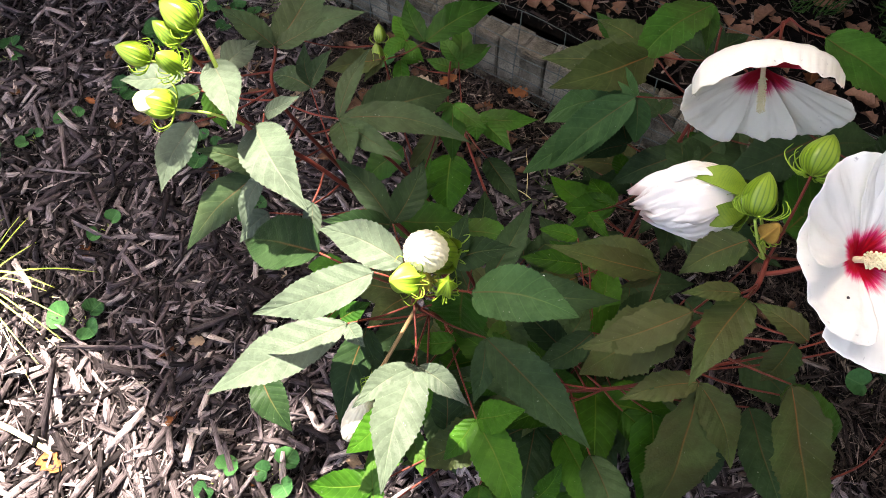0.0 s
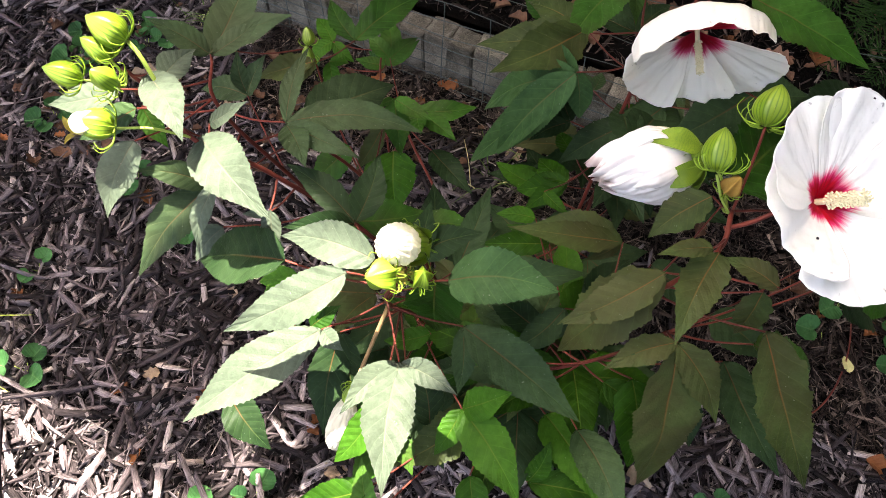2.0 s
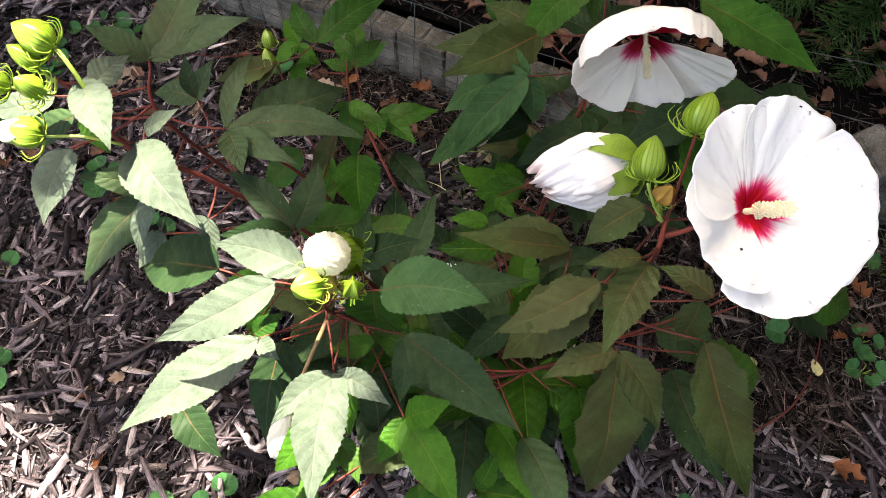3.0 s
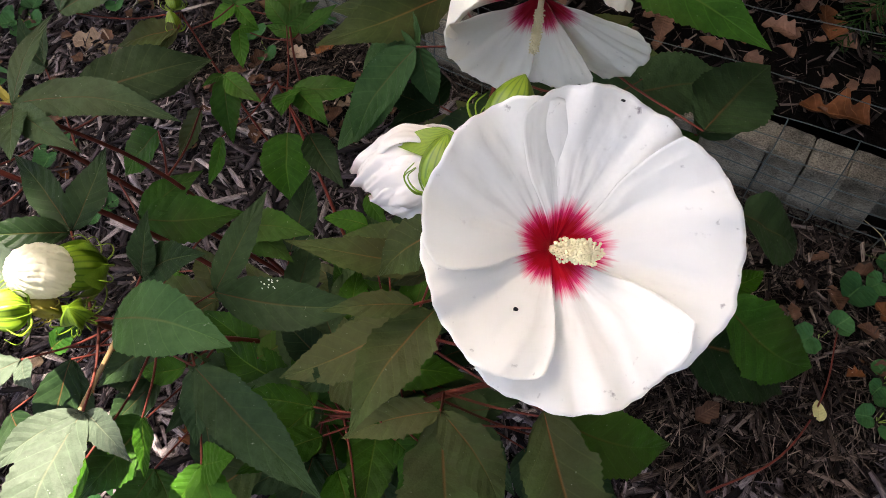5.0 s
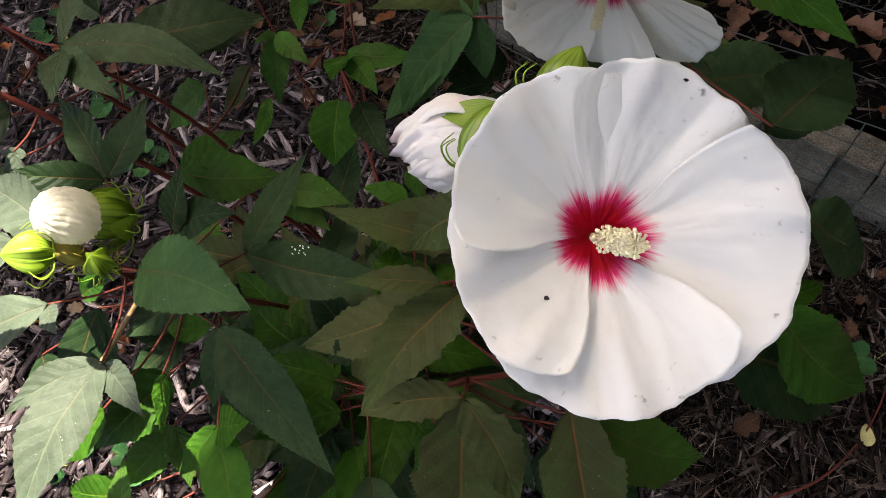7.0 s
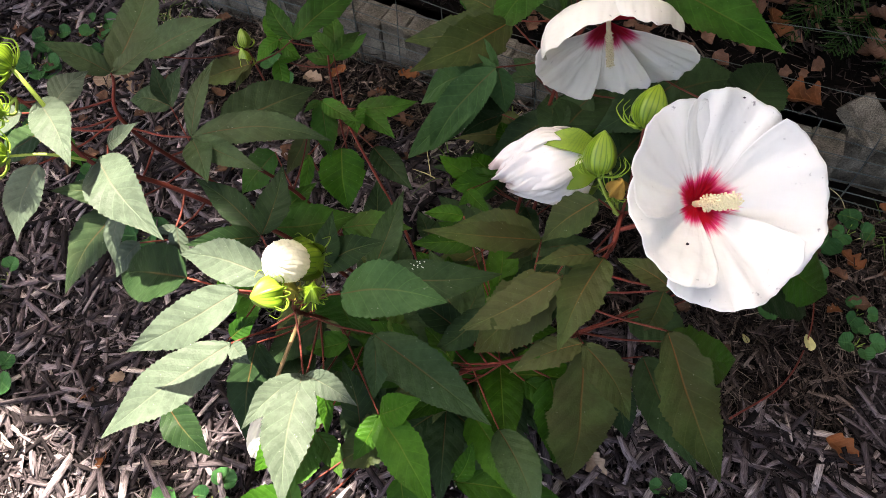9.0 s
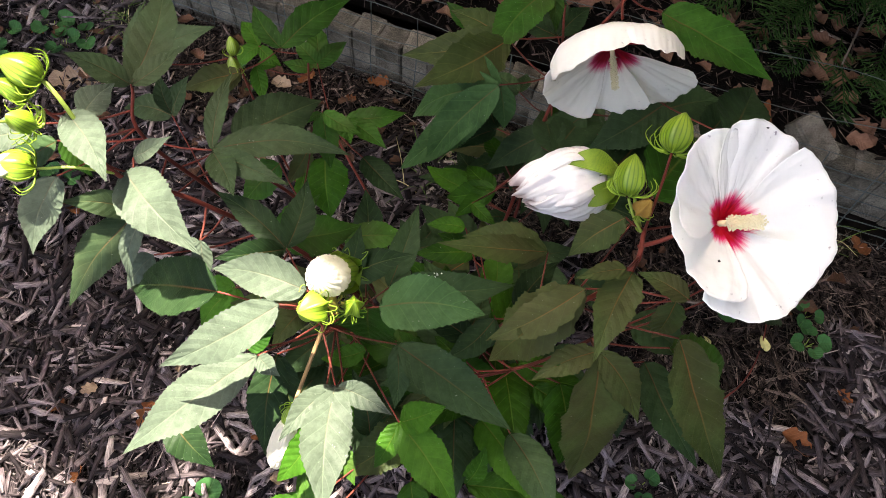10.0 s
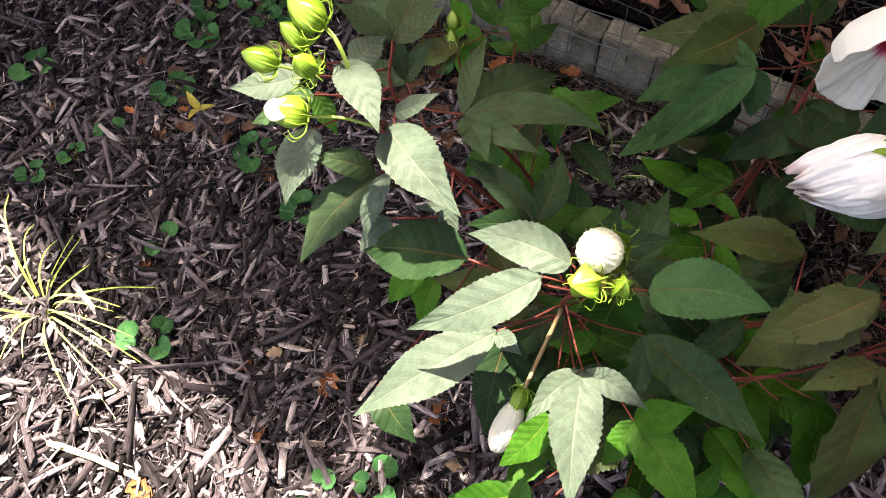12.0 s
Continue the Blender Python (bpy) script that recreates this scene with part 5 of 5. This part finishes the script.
def blade_strip(pts, w):
    line = curve_points(pts, 6)
    V, F, U = [], [], []
    m = len(line)
    for i, p in enumerate(line):
        d = (line[min(i + 1, m - 1)] - line[max(i - 1, 0)]).normalized()
        x = d.cross(Vector((0, 0, 1)))
        x = x.normalized() if x.length > 0.05 else Vector((1, 0, 0))
        s = i / (m - 1)
        ww = w * (1 - s) ** 0.5 * (0.6 + 0.4 * min(1, s * 5)) + 0.0002
        for u in (-1, 0, 1):
            V.append(p + x * u * ww + Vector((0, 0, -0.3 * ww if u == 0 else 0)))
            U.append((0.5 + 0.5 * u, s))
    for i in range(m - 1):
        for k in range(2):
            q = i * 3 + k
            F.append((q, q + 1, q + 4, q + 3))
    return V, F, U


def sedge(x, y):
    ob = thing("sedge_tuft", (x, y, 0), "arching tuft of pale green sedge in sunlit mulch", "grass tuft")
    for k in range(34):
        a = rv.uniform(0, 6.28)
        L = rv.uniform(0.10, 0.27)
        o = Vector((math.cos(a), math.sin(a), 0))
        hgt = L * rv.uniform(0.25, 0.75)
        b = Vector((x, y, 0.0)) + o * rv.uniform(0, 0.014)
        dead = rv.random() < 0.38
        if dead:
            hgt *= 0.25
        pts = [b, b + o * L * 0.35 + Vector((0, 0, hgt * 0.8)), b + o * L * 0.75 + Vector((0, 0, hgt)), b + o * L * 1.1 + Vector((0, 0, hgt * 0.55 + 0.02))]
        v, f, u = blade_strip(pts, rv.uniform(0.0014, 0.0028))
        put("blade", v, f, STRAW if dead else GRASS, ob, u)


sedge(-0.753, 0.814)

def wisp(x, y, count):
    """Thin short grass, part of it dry, lying loosely in the shade."""
    ob = thing("grass_tuft", (x, y, 0), "sparse tuft of thin grass in the shaded mulch", "grass tuft", "thin grass tufts")
    for k in range(count):
        a = rv.uniform(0, 6.28)
        L = rv.uniform(0.04, 0.11)
        o = Vector((math.cos(a), math.sin(a), 0))
        b = Vector((x + rv.gauss(0, 0.025), y + rv.gauss(0, 0.02), 0.006))
        h = L * rv.uniform(0.2, 0.6)
        v, f, u = blade_strip([b, b + o * L * 0.4 + Vector((0, 0, h)), b + o * L + Vector((0, 0, h * 0.7 + 0.012))], rv.uniform(0.0007, 0.0014))
        put("blade", v, f, STRAW if rv.random() < 0.3 else LAWN, ob, u)


for x, y, c in ((-0.366, 1.674, 26), (0.396, 1.294, 14), (0.312, 1.224, 14), (1.132, 1.071, 12)):
    wisp(x, y, c)

# long twig and pale splinters
tagged(tube("twig", [(0.80, 0.70, 0.02), (0.90, 0.76, 0.03), (0.97, 0.86, 0.022), (1.00, 0.97, 0.03)], 0.002, 0.0012, STEM, None, 6, 5), "thin reddish twig lying on the mulch", "twig")
tagged(put("bark_splinter", *tube_data([(-0.632, 0.572, 0.024), (-0.543, 0.555, 0.028), (-0.454, 0.53, 0.024)], 0.006, 0.004, 5, 2)[:2], STRAW, None, None, False), "long pale wood splinter on the mulch", "splinter")

# ---- evergreen behind the fence ----
conifer = thing("conifer_shrub", (1.62, 2.02, 0.05), "dark evergreen shrub with scaly flat sprays", "shrub")
tube("trunk", [(1.62, 2.05, 0.03), (1.60, 2.03, 0.7), (1.63, 2.02, 1.7)], 0.04, 0.012, BARK, conifer, 9, 4)
rc = random.Random(17)


def spray(p, d, L, up, out):
    """A flat fan of scaly twigs."""
    x, y, z = basis(d, up)
    n = int(L / 0.013)
    out.append(tube_data([p, p + y * L * 0.5 + z * 0.004, p + y * L], 0.0018, 0.0007, 4, 2))
    for i in range(1, n):
        s = i / n
        q = p + y * (L * s)
        l2 = L * 0.45 * (1 - s) ** 0.7 * rc.uniform(0.7, 1.1) + 0.007
        for side in (-1, 1):
            dd = (y * 0.75 + x * side * rc.uniform(0.5, 0.8) + z * rc.uniform(-0.15, 0.15)).normalized()
            out.append(tube_data([q, q + dd * l2], 0.0016, 0.0009, 4, 1))
            for j in range(3):
                g2 = q + dd * l2 * (0.3 + 0.25 * j)
                d3 = (dd + x * rc.uniform(-1.0, 1.0)).normalized()
                out.append(tube_data([g2, g2 + d3 * l2 * 0.35], 0.0015, 0.0008, 4, 1))


CX, CY = 1.62, 2.02
for k in range(440):
    a = rc.uniform(-3.0, -0.8)
    hz = 0.16 + 0.80 * rc.random() ** 1.4
    rad = (0.82 - 0.34 * hz) * rc.uniform(0.55, 1.0)
    o = Vector((math.cos(a), math.sin(a), 0))
    p = Vector((CX, CY, hz)) + o * rad
    out = []
    spray(p, o + Vector((rc.uniform(-0.4, 0.4), rc.uniform(-0.4, 0.4), rc.uniform(-0.35, 0.4))), rc.uniform(0.11, 0.19), (rc.uniform(-0.3, 0.3), -0.3, 1), out)
    v, f, u = joined(out)
    put("spray", v, f, CONIFER, conifer, u)
    if k % 4 == 0:
        tube("branch", [(CX, CY, hz - 0.08), tuple(Vector((CX, CY, hz)) + o * rad * 0.5), tuple(p)], 0.006, 0.002, BARK, conifer, 6, 3)

# ---- slabs added out of sight of the path to close the garden and cut skylight ----
def slab(name, size, place, mat, label, category):
    bm = bmesh.new()
    bmesh.ops.create_cube(bm, size=1.0)
    bmesh.ops.scale(bm, vec=size, verts=bm.verts)
    ob = new(name, finish(bm, name, mat, False))
    ob.location = place
    return tagged(ob, label, category, "", "structure")


BLOCKER_BROWN = plain("brown_light_blocker", (0.05, 0.042, 0.035), (0.09, 0.078, 0.065), 2, 0.8)
BLOCKER_GREEN = plain("green_light_blocker", (0.010, 0.024, 0.009), (0.03, 0.06, 0.02), 14, 0.9, 1.0, 0.05)
slab("wall_east", (0.25, 12.0, 4.2), (3.1, 1.0, 2.1), BLOCKER_BROWN, "unseen plain brown slab added to block light from the east", "wall")
slab("hedge_west", (0.8, 5.0, 3.0), (-2.0, 4.1, 1.5), BLOCKER_GREEN, "unseen dark green slab added to block skylight from the west", "hedge")
slab("hedge_north", (4.9, 0.8, 3.2), (0.6, 4.2, 1.6), BLOCKER_GREEN, "unseen dark green slab added to block skylight from behind", "hedge")

# ---- an unseen tree added overhead to shade the bed ----
tree = thing("unseen_shade_tree", (2.6, 5.2, 0), "unseen leafy tree added so that its crown shades the bed", "tree")
tube("trunk", [(2.6, 5.2, -0.1), (2.5, 5.0, 1.6), (2.2, 4.4, 3.4), (1.7, 3.6, 5.0)], 0.16, 0.07, BARK, tree, 12, 5)
rt = random.Random(9)
for k in range(9):
    a = k * 0.7
    tube("limb", [(2.2 - 0.05 * k, 4.4 - 0.1 * k, 3.4 + 0.17 * k), (1.2 + math.cos(a), 3.0 + math.sin(a), 4.7), (0.6 + 2.2 * math.cos(a), 2.0 + 1.9 * math.sin(a), 5.0)], 0.045, 0.012, BARK, tree, 7, 4)


def lit_gap(u, v):
    """Where the crown leaves a gap for the sun: u, v at 0.65 m over the bed."""
    if u > 0.34 or v > 2.2 or v < -1.6 or u < -2.2:
        return False
    edge = 0.235 + 0.010 * math.sin(v * 31) if v < 0.575 else 0.19 - max(0, v - 0.66) * 1.5
    if v < 0.40:
        edge -= (0.40 - v) * 0.3
    if u > edge:
        return False
    if u > -0.20:
        far = 0.84
    elif u > -0.28:
        far = 0.69
    else:
        far = 0.73 + (-0.28 - u) * 0.61
    return v < far + 0.02 * math.sin(u * 23)


CV, CF = [], []
rn = np.random.RandomState(12)
for k in range(26000):
    px, py, pz = rn.uniform(-4.5, 5.5), rn.uniform(-3.5, 6.5), rn.uniform(4.3, 5.4)
    if k > 9000:
        px, py = rn.uniform(-2.6, 2.2), rn.uniform(0.5, 4.4)
    s = (pz - 0.65) / SUN.z
    u, v = px - SUN.x * s, py - SUN.y * s
    size = rn.uniform(0.085, 0.125)
    near = 0.05 if -0.30 < u < 0.36 and 0.36 < v < 0.70 else 0.04
    # leave out crown leaves that would block the wanted sun patch
    if any(lit_gap(u + near * i, v + near * j) for i in (-1, 0, 1) for j in (-1, 0, 1)):
        continue
    q = Euler((rn.uniform(-0.6, 0.6), rn.uniform(-0.6, 0.6), rn.uniform(0, 6.28))).to_matrix()
    o = len(CV)
    for a, b2, c2 in ((0, -1, 0), (0.42, -0.3, 0.06), (0.35, 0.4, 0.04), (0, 1, -0.1), (-0.35, 0.4, 0.04), (-0.42, -0.3, 0.06)):
        CV.append(Vector((px, py, pz)) + q @ Vector((a, b2, c2)) * size)
    CF.append((o, o + 1, o + 2, o + 3))
    CF.append((o, o + 3, o + 4, o + 5))
put("crown", CV, CF, CANOPY, tree)
